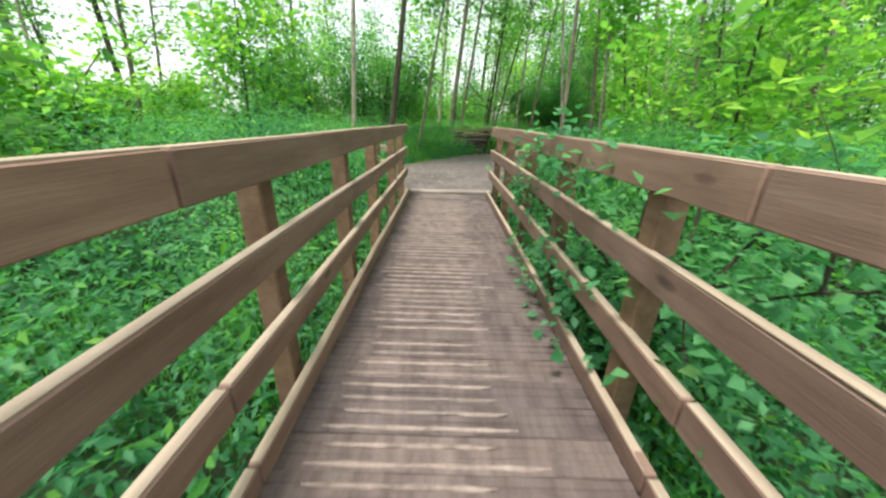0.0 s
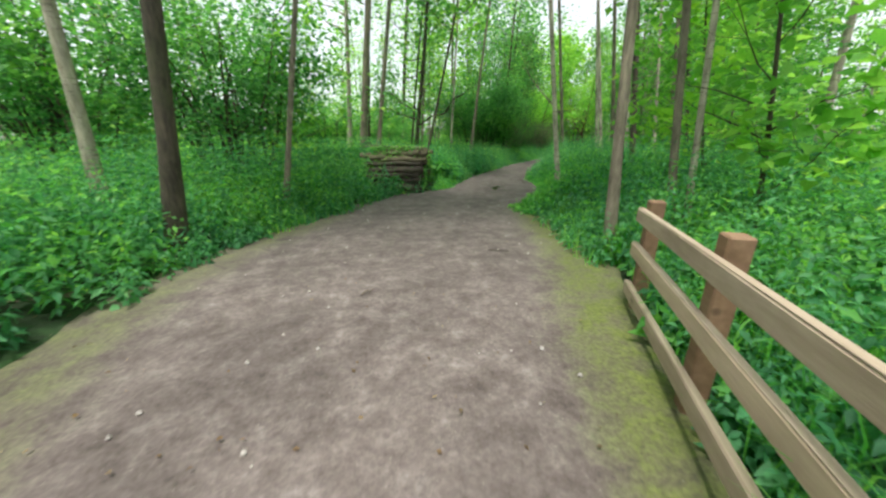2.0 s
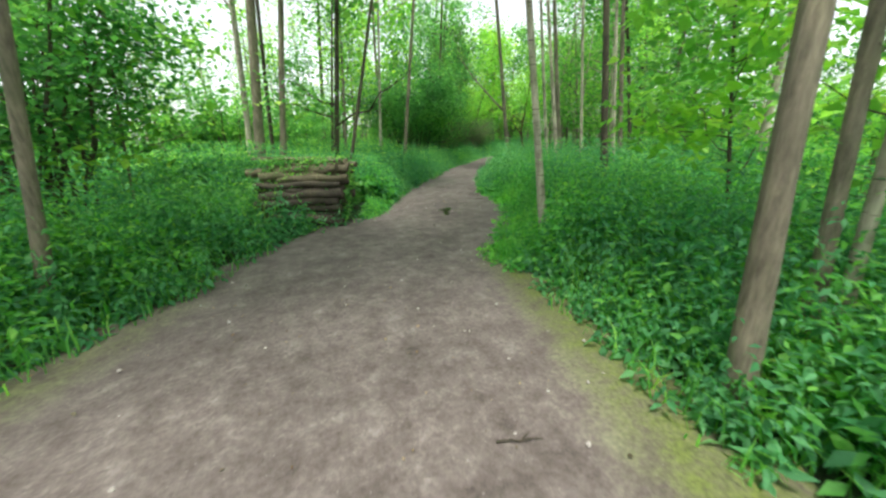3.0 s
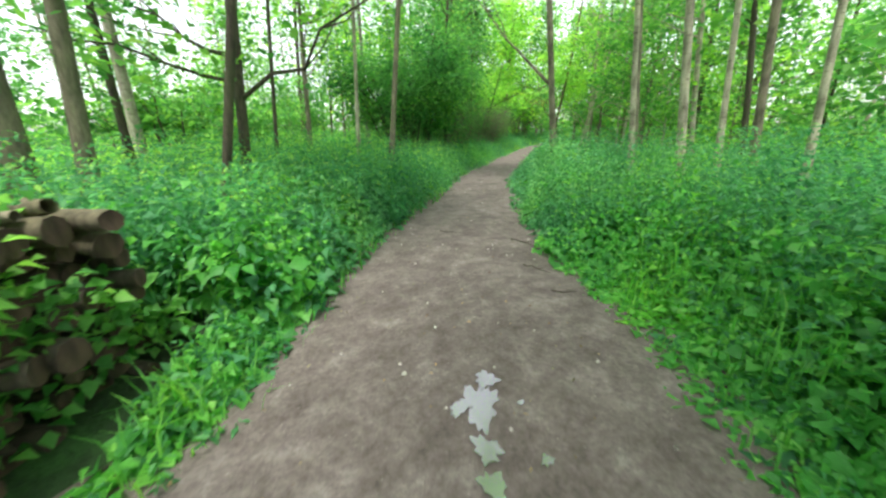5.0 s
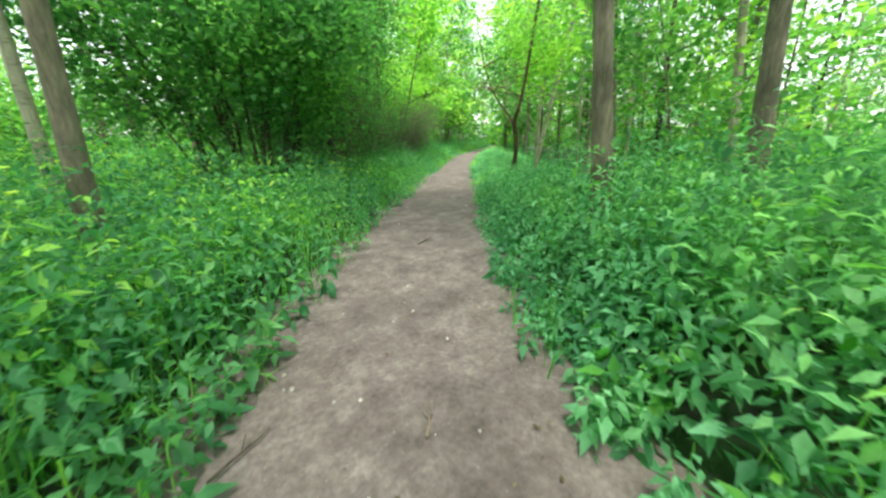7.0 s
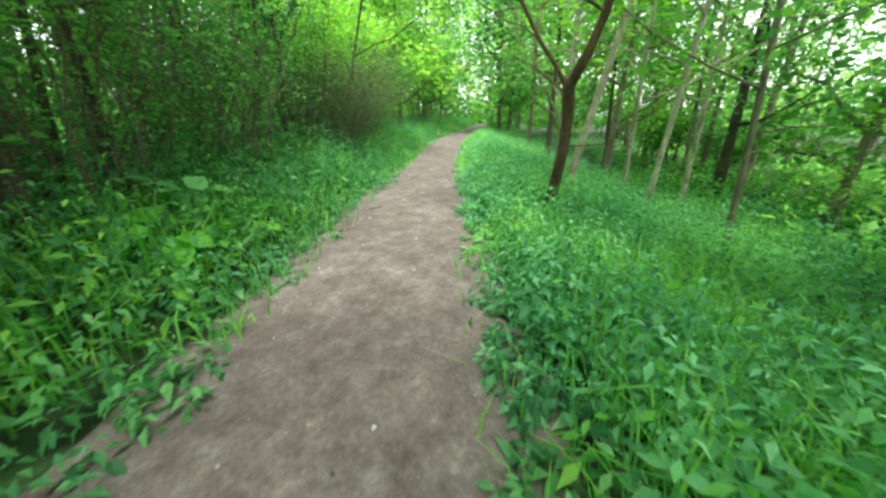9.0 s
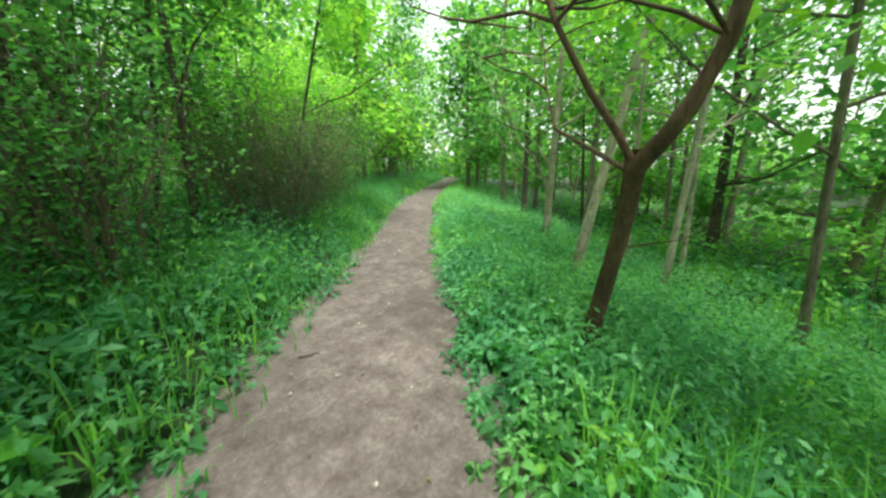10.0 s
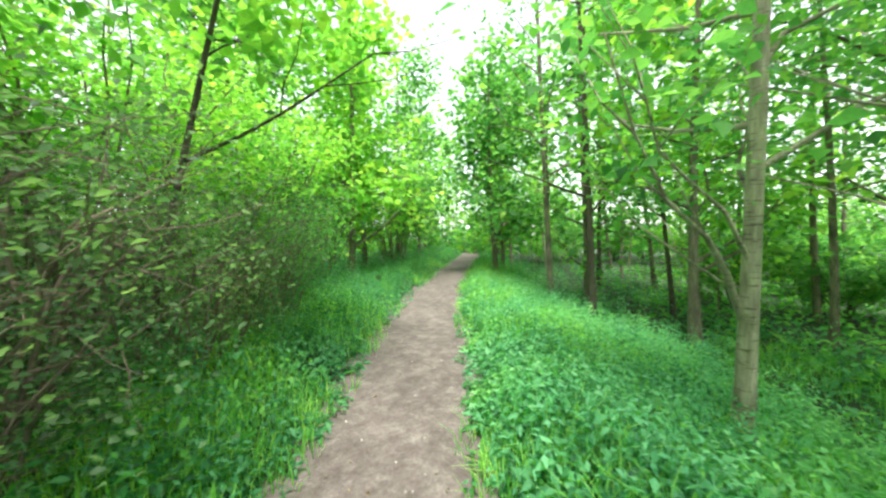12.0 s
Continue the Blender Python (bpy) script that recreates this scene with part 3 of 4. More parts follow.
def build_tree(name, label, height, radius, bark, leaf, seed, lean=(0, 0), bend=0.15, crown_from=0.45, limbs=12, leaf_count=1500, leaf_size=0.16, reach=0.22, category="tree", group="", low_limbs=(), at=None):
    spot = at
    rng = np.random.default_rng(seed)
    t = thing(name, label, category, group)
    line = stem_line(height, lean, bend, rng)
    k = np.linspace(0, 1, len(line))
    rad = radius * (1.0 - 0.8 * k)
    rad[0] *= 1.35
    chunks = [tube(line, rad, 9, 0.05, rng)]
    tips = []
    for i in range(limbs):
        f = crown_from + (1 - crown_from) * (i + rng.random()) / limbs * 0.97
        at = np.array([np.interp(f, k, line[:, c]) for c in range(3)])
        ln = height * reach * (1.15 - 0.6 * f) * rng.uniform(0.7, 1.25)
        p, r = limb(at, rng.uniform(0, 6.28), rng.uniform(0.1, 0.75), ln, radius * (1 - 0.8 * f) * 0.5, rng)
        chunks.append(tube(p, r, 4))
        tips.extend(p[2:])
        for _ in range(2):
            q, r2 = limb(p[int(rng.integers(1, 4))], rng.uniform(0, 6.28), rng.uniform(-0.1, 0.7), ln * 0.5, r[2] * 0.6, rng, 4)
            chunks.append(tube(q, r2, 3))
            tips.extend(q[1:])
    for (h, yaw, rise, ln, r) in low_limbs:
        at = np.array([np.interp(h / height, k, line[:, c]) for c in range(3)])
        p, rr = limb(at, yaw, rise, ln, r, rng, 6)
        chunks.append(tube(p, rr, 7))
        tips.extend(p[3:])
        for _ in range(3):
            q, r2 = limb(p[int(rng.integers(2, 5))], yaw + rng.normal() * 0.8, rise + rng.normal() * 0.3, ln * 0.45, r * 0.4, rng, 4)
            chunks.append(tube(q, r2, 4))
            tips.extend(q[1:])
    tips.extend(line[-2:])
    v, q = join(chunks)
    part_of("trunk", smooth(mesh_from("trunk", v, [q], bark)), t)
    if leaf_count:
        v, f = spray(tips, leaf_count, height * 0.035 + 0.12, leaf_size, rng, at=spot)
        part_of("crown", mesh_from("crown", v, [f], leaf), t)
    return t


def place(t, x, y, yaw=0.0, z=None):
    t.matrix_basis = pose(x, y, float(ground_z(np.array([x]), np.array([y]))[0]) if z is None else z, 0, 0, yaw)
    return t


def to_path(x, y):
    """The way from a place to the path, as trees lean towards the light above it."""
    gap, side, which = near_way([x], [y])
    w = WAY_DIR[which[0]]
    return np.array([-w[1], w[0]]) * side[0], gap[0]


def tree_at(x, y, radius, bark, seed, lean=(0, 0), height=11.0, leaf=None, label="slender grey-barked woodland tree", **kw):
    inward, gap = to_path(x, y)
    lean = np.array(lean) + inward * (0.13 if y < 22 else 0.04)
    return place(build_tree("tree", label, height, radius, bark, leaf or LEAF_TREE, seed, lean, at=(x, y), **kw), x, y)


# trees beside the path, one by one
tree_at(-1.6, 9.75, 0.085, BARK_DARK, 11, (0.02, 0.02), label="dark-barked slender tree beside the path")
tree_at(-2.68, 10.62, 0.07, BARK_PALE, 12, (-0.03, 0.0), bend=0.06, label="pale-barked slender tree in the undergrowth")
tree_at(-0.96, 11.35, 0.045, BARK_GREY, 13, (0.05, 0.02), height=8, bend=0.05, label="thin grey-barked tree among nettles")
tree_at(2.62, 8.84, 0.055, BARK_GREY, 14, (0.1, 0.02), bend=0.1, label="crooked grey-brown tree at the path edge")
tree_at(3.41, 8.88, 0.04, BARK_GREY, 15, (0.04, 0.02), bend=0.05, label="leaning grey-brown tree among plants")
tree_at(3.52, 8.82, 0.035, BARK_PALE, 115, (0.07, 0.0), bend=0.05, label="leaning pale young tree among plants")
tree_at(3.53, 11.28, 0.045, BARK_PALE, 16, (-0.01, 0.0), bend=0.04, label="straight pale-barked young tree")
tree_at(0.49, 16.96, 0.08, BARK_GREY, 17, (0.0, 0.02), bend=0.06, label="grey-barked tree behind the log pile")
tree_at(1.76, 15.85, 0.045, BARK_DARK, 117, (0.08, 0.02), bend=0.06, height=8, label="thin dark tree leaning among nettles")
tree_at(0.05, 16.94, 0.11, BARK_GREY, 18, (0.0, 0.0), height=14, bend=0.05, label="stout grey-barked tree in nettles")
tree_at(0.28, 18.83, 0.06, BARK_DARK, 19, (-0.03, 0.0), bend=0.08, label="dark-barked tree in the undergrowth")
tree_at(1.78, 17.92, 0.075, BARK_DARK, 20, (0.02, 0.0), label="dark-barked tree with low leafy boughs", low_limbs=((1.7, -0.4, 0.5, 2.4, 0.03), (2.2, 2.6, 0.3, 1.8, 0.03), (1.9, 3.6, 0.1, 1.7, 0.025)), leaf_count=3000, leaf_size=0.13)
tree_at(8.25, 16.84, 0.052, BARK_PALE, 21, (0.0, 0.0), height=13, bend=0.05, label="straight pale-barked tree among nettles", leaf_count=750)
tree_at(7.34, 15.35, 0.055, BARK_PALE, 22, (0.0, 0.02), height=13, bend=0.06, label="pale-barked tree with dark scars", leaf_count=750)
tree_at(8.24, 15.43, 0.045, BARK_PALE, 23, (0.04, 0.0), height=13, bend=0.05, label="pale-barked slender tree among nettles", leaf_count=750)
tree_at(6.47, 13.06, 0.07, BARK_DARK, 24, (0.02, 0.02), height=12, bend=0.06, label="dark-barked leaning tree among nettles", leaf_count=750)
tree_at(8.43, 14.54, 0.045, BARK_PALE, 25, (0.0, 0.0), height=13, bend=0.05, leaf_count=750)
tree_at(10.56, 16.1, 0.08, BARK_GREY, 125, (0.0, 0.0), height=13, bend=0.05)
tree_at(2.05, 21.21, 0.05, BARK_DARK, 26, (0.0, 0.0), height=9, bend=0.05)
tree_at(4.56, 20.58, 0.07, BARK_GREY, 27, (-0.02, 0.0), height=12, bend=0.05, label="grey-barked tree beside a dense shrub", leaf_count=750)
tree_at(4.09, 22.19, 0.06, BARK_PALE, 28, (0.0, 0.0), height=12, bend=0.05, leaf_count=750)
tree_at(8.0, 18.65, 0.08, BARK_GREY, 29, (-0.01, 0.0), height=13, bend=0.05, label="grey-barked tree with forked crown", low_limbs=((2.2, 2.2, 0.7, 2.5, 0.04),), leaf_count=750)
tree_at(9.86, 18.1, 0.09, BARK_GREY, 30, (0.0, 0.0), height=14, bend=0.04, label="stout grey-barked tree in nettles", leaf_count=750)
tree_at(13.85, 24.3, 0.07, BARK_PALE, 31, (0.13, -0.16), height=12, bend=0.1, label="pale-barked tree on the bank below the path", leaf=LEAF_YOUNG, crown_from=0.3, leaf_count=2000, leaf_size=0.13, limbs=18, reach=0.22)
tree_at(15.9, 25.76, 0.085, BARK_PALE, 32, (0.0, -0.03), height=9, bend=0.1, label="grey-barked tree with bare side branches", leaf_count=2200, leaf_size=0.12, crown_from=0.3, limbs=16, low_limbs=((1.5, 2.5, 1.0, 2.4, 0.035), (2.1, 2.7, 0.7, 2.2, 0.02), (2.6, 0.2, 0.9, 2.0, 0.03), (1.9, 2.2, 0.5, 1.6, 0.015)))
tree_at(18.8, 23.7, 0.06, BARK_PALE, 33, (0.0, 0.0), height=11, bend=0.05, crown_from=0.22, leaf_count=1300, leaf_size=0.14, limbs=16, reach=0.24)
tree_at(15.55, 23.46, 0.06, BARK_PALE, 34, (0.05, -0.05), height=12, bend=0.08, crown_from=0.22, leaf_count=1300, leaf_size=0.14, limbs=16, reach=0.24)
tree_at(14.61, 21.87, 0.05, BARK_GREY, 35, (0.02, 0.0), height=11, bend=0.06, crown_from=0.22, leaf_count=1300, leaf_size=0.14, limbs=16, reach=0.24)
tree_at(16.36, 24.22, 0.05, BARK_PALE, 135, (0.02, 0.0), height=11, bend=0.06, crown_from=0.22, leaf_count=1300, leaf_size=0.14, limbs=16, reach=0.24)
tree_at(20.02, 28.77, 0.1, BARK_DARK, 136, (0.0, 0.0), height=13, bend=0.05, crown_from=0.22, leaf_count=1300, leaf_size=0.14, limbs=16, reach=0.24)
tree_at(20.89, 30.32, 0.1, BARK_GREY, 137, (0.0, 0.0), height=13, bend=0.05, crown_from=0.22, leaf_count=1300, leaf_size=0.14, limbs=16, reach=0.24)
tree_at(20.51, 23.37, 0.13, BARK_DARK, 138, (0.0, 0.0), height=13, bend=0.05, leaf=LEAF_DARK, crown_from=0.15, leaf_count=2500)
tree_at(9.69, 27.81, 0.04, BARK_DARK, 36, (0.12, 0.05), height=7, leaf=LEAF_DULL)
tree_at(8.91, 27.35, 0.08, BARK_DARK, 37, (0.0, 0.0), height=10, leaf=LEAF_DARK)
tree_at(7.65, 24.38, 0.08, BARK_DARK, 38, (0.02, 0.0), height=10, leaf=LEAF_DARK, crown_from=0.2)
for n, (x, y, h) in enumerate(((8.02, 25.83, 6.5), (7.47, 26.51, 6.5), (9.22, 29.01, 6.0), (10.08, 27.32, 5.5), (7.73, 28.18, 7.0))):
    tree_at(x, y, 0.05, BARK_DARK, 600 + n, (0.03 * (n % 2), 0.02), height=h, leaf=LEAF_DARK, crown_from=0.28, leaf_count=1500, leaf_size=0.11, limbs=14, reach=0.33, label="dark crooked understorey tree in the thicket")
tree_at(10.49, 29.53, 0.035, BARK_DARK, 39, (0.1, 0.02), height=7, leaf=LEAF_YOUNG, bend=0.2)
tree_at(12.0, 29.6, 0.04, BARK_DARK, 40, (0.14, -0.13), height=7, leaf=LEAF_YOUNG, bend=0.08, low_limbs=((2.4, -0.74, 0.35, 2.3, 0.02), (2.0, 1.5, 0.6, 1.5, 0.015)))

for n, (x, y, h) in enumerate(((4.1, 8.6, 4.0), (3.9, 5.6, 4.4), (-4.4, 8.4, 4.6), (5.6, 10.4, 4.2))):
    tree_at(x, y, 0.028, BARK_DARK, 700 + n, (0, 0), height=h, leaf=LEAF_YOUNG, bend=0.1, crown_from=0.25, leaf_count=1500, leaf_size=0.15, limbs=15, reach=0.3, label="young maple with bright yellow-green leaves")


def fork_tree():
    """The leaning tree that forks above the path's edge."""
    rng = np.random.default_rng(71)
    t = thing("forked_tree", "reddish-brown forked sycamore leaning beside the path", "tree")
    fork = np.array((-0.31, -0.24, 1.5))
    trunk = np.array([(0, 0, -0.3), (0.0, 0, 0.0), (0.0, -0.03, 0.4), (-0.02, -0.1, 0.85), (-0.14, -0.18, 1.2), fork + (0, 0, 0.05)])
    chunks = [tube(trunk, [0.115, 0.084, 0.062, 0.056, 0.055, 0.06], 12, 0.04, rng)]
    right = fork + np.array([(0, 0, -0.03), (-0.09, -0.12, 0.1), (-0.13, -0.22, 0.24), (-0.14, -0.32, 0.5), (-0.1, -0.4, 1.1), (0.0, -0.5, 2.2), (0.1, -0.6, 3.8)])
    left = fork + np.array([(0, 0, -0.03), (-0.07, 0.08, 0.14), (-0.22, 0.2, 0.36), (-0.36, 0.34, 0.66), (-0.45, 0.55, 1.2), (-0.5, 0.8, 2.2)])
    front = fork + np.array([(0, 0.02, -0.05), (0.12, 0.32, 0.1), (0.3, 0.64, 0.24), (0.7, 0.95, 0.6), (1.19, 1.28, 1.05), (1.8, 1.75, 1.7)])
    chunks += [tube(right, np.linspace(0.05, 0.022, 7), 10, 0.04, rng), tube(left, np.linspace(0.026, 0.009, 6), 8, 0.04, rng), tube(front, np.linspace(0.016, 0.006, 6), 8, 0.04, rng)]
    tips = [*right[3:], *left[3:], *front[3:], right[3] + (0.0, 0.3, 0.0), left[3] + (0.2, 0.1, 0.2)]
    for base in (right[4], right[3], right[3], front[3], right[4], front[4], left[4], left[3], left[4], right[5], left[5], right[4], left[3], left[4]):
        p, r = limb(base, rng.uniform(0, 6.28), rng.uniform(0.0, 0.6), rng.uniform(0.8, 1.8), 0.012, rng, 6)
        chunks.append(tube(p, r, 6))
        tips.extend(p[2:])
        q, r2 = limb(p[3], rng.uniform(0, 6.28), rng.uniform(-0.2, 0.4), 0.8, 0.01, rng, 4)
        chunks.append(tube(q, r2, 4))
        tips.extend(q[1:])
    twig, r = limb((0.02, -0.11, 0.95), -0.5, 0.05, 0.9, 0.008, rng, 6)
    chunks.append(tube(twig, r, 5))
    v, q = join(chunks)
    part_of("trunk", smooth(mesh_from("trunk", v, [q], BARK_RED)), t)
    v, f = spray(tips, 6000, 0.34, 0.1, rng, 0.4, (11.81, 23.2))
    part_of("crown", mesh_from("crown", v, [f], LEAF_YOUNG), t)
    place(t, 11.81, 23.2)


fork_tree()


# leafy trees that close the view where the path runs on
for n, (x, y, h) in enumerate(((18.95, 37.52, 7.5), (22.51, 40.4, 8.5), (26.95, 44.11, 9.0), (32.06, 49.67, 9.5), (22.9, 33.94, 7.0), (26.2, 36.12, 8.0), (29.77, 38.11, 8.5), (34.57, 42.94, 9.0), (39.84, 46.84, 9.5), (37.35, 51.75, 9.5), (24.49, 30.88, 8.5), (27.26, 28.0, 9.0), (21.41, 27.06, 9.5), (24.1, 23.42, 9.5), (19.48, 21.13, 9.0), (17.18, 35.4, 7.5), (13.99, 36.96, 8.0), (15.74, 39.97, 9.0), (8.43, 34.34, 8.0))):
    place(build_tree("tree", "leafy broad tree with bright green foliage", h * 1.3, 0.12, BARK_GREY, LEAF_YOUNG if n % 3 == 0 else LEAF_TREE, 500 + n, (0, 0), 0.15, 0.12, 18, 2700, 0.28, 0.25, group="leafy trees where the path runs on"), x, y, 40 * n)


# kinds of wood trees, copied through the forest
def forest():
    rng = np.random.default_rng(9)
    kinds = []
    for k in range(7):
        bark = (BARK_GREY, BARK_PALE, BARK_DARK, BARK_GREY, BARK_PALE, BARK_GREY, BARK_DARK)[k]
        kinds.append(build_tree("tree", "tall slender woodland tree with a thin leafy crown", 10 + 5 * rng.random(), 0.055 + 0.045 * rng.random(), bark, LEAF_TREE if k % 3 else LEAF_YOUNG, 100 + k,
                                (rng.normal() * 0.03, rng.normal() * 0.03), 0.15, 0.3, 12, 850, 0.22, 0.15, group="woodland trees"))
    young = []
    for k in range(6):
        young.append(build_tree("sapling", "young understorey tree with bright green leaves", 3.2 + 2.4 * rng.random(), 0.025, BARK_GREY, (LEAF_YOUNG, LEAF_TREE, LEAF_TREE)[k % 3], 200 + k,
                                (rng.normal() * 0.05, rng.normal() * 0.05), 0.12, 0.12, 11, 1100, 0.15, 0.3, "sapling", "understorey saplings"))
    spots, put = [], 0
    tries = 0
    while put < 245 and tries < 9000:
        tries += 1
        x, y = rng.uniform(-26, 52), rng.uniform(-8, 62)
        gap, side, which = near_way([x], [y])
        if which[0] <= 0 or gap[0] < 3.2 or (gap[0] > 26):
            continue
        if gap[0] > 12 and rng.random() < 0.35:
            continue
        sap = rng.random() < (0.5 if gap[0] < 14 else 0.3)
        if side[0] < 0 and y < 8 and gap[0] < 6.5 and not sap:
            continue
        # thinner wood with more sky on the side of the log pile
        if side[0] < 0 and 8 < y < 30 and gap[0] > 5 and rng.random() < 0.45:
            continue
        if not sap and gap[0] < 4.2:
            continue
        # an open bright stretch further on
        if (x - 15) ** 2 + (y - 30) ** 2 < 36 and (gap[0] < 4.0):
            continue
        if side[0] > 0 and 22 < y < 36 and gap[0] < 5.5:
            continue
        near = 1.2 if sap else 1.9
        if any((x - a) ** 2 + (y - b) ** 2 < near ** 2 for a, b in spots):
            continue
        spots.append((x, y))
        pick = int(rng.integers(6)) if sap else int(rng.integers(7))
        # light young leaves on the open side near the bridge
        if side[0] > 0 and y < 11 and rng.random() < 0.6:
            pick -= pick % 3
        src = (young if sap else kinds)[pick]
        z = float(ground_z(np.array([x]), np.array([y]))[0])
        s = rng.uniform(0.8, 1.25)
        inward, far = to_path(x, y)
        tip = Matrix.Rotation((0.12 if y < 22 else 0.05) * (1 - 0.6 * min(far, 20) / 20), 4, Vector((-inward[1], inward[0], 0)))
        copy_thing(src, pose(x, y, z) @ tip @ pose(0, 0, 0, 0, 0, rng.uniform(0, 360)) @ Matrix.Diagonal((s, s, s, 1)))
        put += 1
    # the first of each kind stands well off in the wood
    for i, t in enumerate(kinds + young):
        place(t, -14 + 2.3 * i, 56 + 2.0 * (i % 3))


forest()


def build_shrub(name, label, wide, deep, high, leaf, seed, count, leaf_size=0.07, stems=16, bark=BARK_DARK, category="shrub", at=None, stout=1.0, twigs=5):
    """Many stems from one foot that arch outwards, with twigs and a ragged leafy mass."""
    rng = np.random.default_rng(seed)
    t = thing(name, label, category)
    chunks, tips = [], []
    for _ in range(stems):
        yaw = rng.uniform(0, 6.28)
        foot = np.array([math.cos(yaw) * wide * 0.18 * rng.random(), math.sin(yaw) * deep * 0.18 * rng.random(), -0.15])
        end = np.array([math.cos(yaw) * wide * 0.5 * rng.uniform(0.4, 1), math.sin(yaw) * deep * 0.5 * rng.uniform(0.4, 1), high * rng.uniform(0.55, 1.0)])
        s = np.linspace(0, 1, 7)[:, None]
        p = foot + (end - foot) * s
        p[:, 2] += np.sin(s[:, 0] * 2.6) * high * 0.16
        p[1:] += rng.normal(size=(6, 3)) * 0.06
        chunks.append(tube(p, np.linspace(rng.uniform(0.02, 0.045), 0.008, 7) * stout, 6))
        tips.extend(p[3:])
        for _ in range(twigs):
            b = p[int(rng.integers(2, 7))]
            q, r = limb(b, yaw + rng.normal() * 1.0, rng.uniform(-0.5, 0.7), rng.uniform(0.4, 0.9) * wide * 0.25, 0.008 * stout, rng, 4)
            chunks.append(tube(q, r, 4))
            tips.extend(q[1:])
    v, q = join(chunks)
    part_of("branchwork", smooth(mesh_from("branchwork", v, [q], bark)), t)
    v, f = spray(tips, count, high * 0.085 + 0.06, leaf_size, rng, 0.45, at)
    part_of("foliage", mesh_from("foliage", v, [f], leaf), t)
    return t


place(build_shrub("shrub", "large dense dark green shrub overhanging the path", 4.2, 3.4, 3.6, LEAF_DARK, 301, 24000, 0.1, 26, at=(6.06, 23.91, 0.3)), 6.06, 23.91)
place(build_shrub("shrub", "dense dark green shrub behind nettles", 4.0, 3.2, 3.4, LEAF_DARK, 302, 8000, 0.1, 20), -5.6, 14.6)
place(build_shrub("shrub", "dense dark green shrub behind nettles", 3.8, 3.2, 3.5, LEAF_DARK, 303, 13000, 0.1, 22), -2.5, 14.3)
# thicket to one side of the path further on
place(build_shrub("thicket_shrub", "dark tangled shrub with small leaves beside the path", 2.6, 2.4, 2.3, LEAF_DARK, 323, 5000, 0.05, 36, TWIG, stout=0.5, twigs=8), 9.3, 26.5)
place(build_shrub("thicket_shrub", "dark tangled shrub with small leaves beside the path", 2.4, 2.2, 2.2, LEAF_DARK, 324, 5000, 0.05, 36, TWIG, stout=0.5, twigs=8), 7.9, 25.2)
place(build_shrub("thicket_shrub", "tangled brown-twigged shrub with dull leaves", 3.2, 3.0, 2.9, LEAF_DARK, 311, 6000, 0.08, 24, TWIG), 7.24, 27.54)
place(build_shrub("thicket_shrub", "tangled brown-twigged shrub with dull leaves", 3.6, 3.0, 3.2, LEAF_DARK, 312, 8000, 0.08, 30, TWIG), 8.79, 28.51)
place(build_shrub("thicket_shrub", "dark tangled shrub leaning over the path edge", 2.8, 2.6, 2.0, LEAF_DULL, 316, 13000, 0.036, 60, TWIG, stout=0.45, twigs=10), 11.15, 27.77)
place(build_shrub("thicket_shrub", "dark tangled shrub leaning over the path edge", 2.7, 2.6, 1.8, LEAF_DULL, 317, 13000, 0.036, 60, TWIG, stout=0.45, twigs=10), 12.28, 29.45)
place(build_shrub("thicket_shrub", "dark tangled shrub leaning over the path edge", 2.6, 2.4, 1.9, LEAF_DARK, 318, 11000, 0.04, 50, TWIG, stout=0.5, twigs=8), 13.44, 31.12)
place(build_shrub("thicket_shrub", "tangled shrub with yellow-green upper leaves", 3.8, 3.6, 4.6, LEAF_YOUNG, 313, 9000, 0.11, 30, TWIG), 11.72, 32.0)
place(build_shrub("thicket_shrub", "tangled shrub with yellow-green upper leaves", 3.8, 3.4, 4.4, LEAF_YOUNG, 314, 9000, 0.12, 26, TWIG), 14.05, 33.83)
place(build_shrub("thicket_shrub", "arching shrub with bright green leaves", 4.6, 4.0, 5.0, LEAF_YOUNG, 315, 7000, 0.14, 22, TWIG), 16.7, 37.22)
place(build_shrub("thicket_shrub", "arching shrub with bright green leaves", 4.6, 4.0, 5.0, LEAF_TREE, 319, 7000, 0.14, 22, TWIG), 21.62, 39.57)
place(build_shrub("elder_bush", "leafy bush growing through the bridge railing", 1.7, 2.3, 1.6, LEAF_NETTLE, 321, 4600, 0.07, 12, BARK_DARK, at=(1.2, 2.9)), 1.2, 2.9, z=-0.7)
place(build_shrub("elder_bush", "leafy bush beside the end of the bridge", 0.9, 0.9, 0.9, LEAF_NETTLE, 322, 520, 0.075, 8, BARK_DARK, at=(1.2, 5.75)), 1.2, 5.75, z=-0.4)


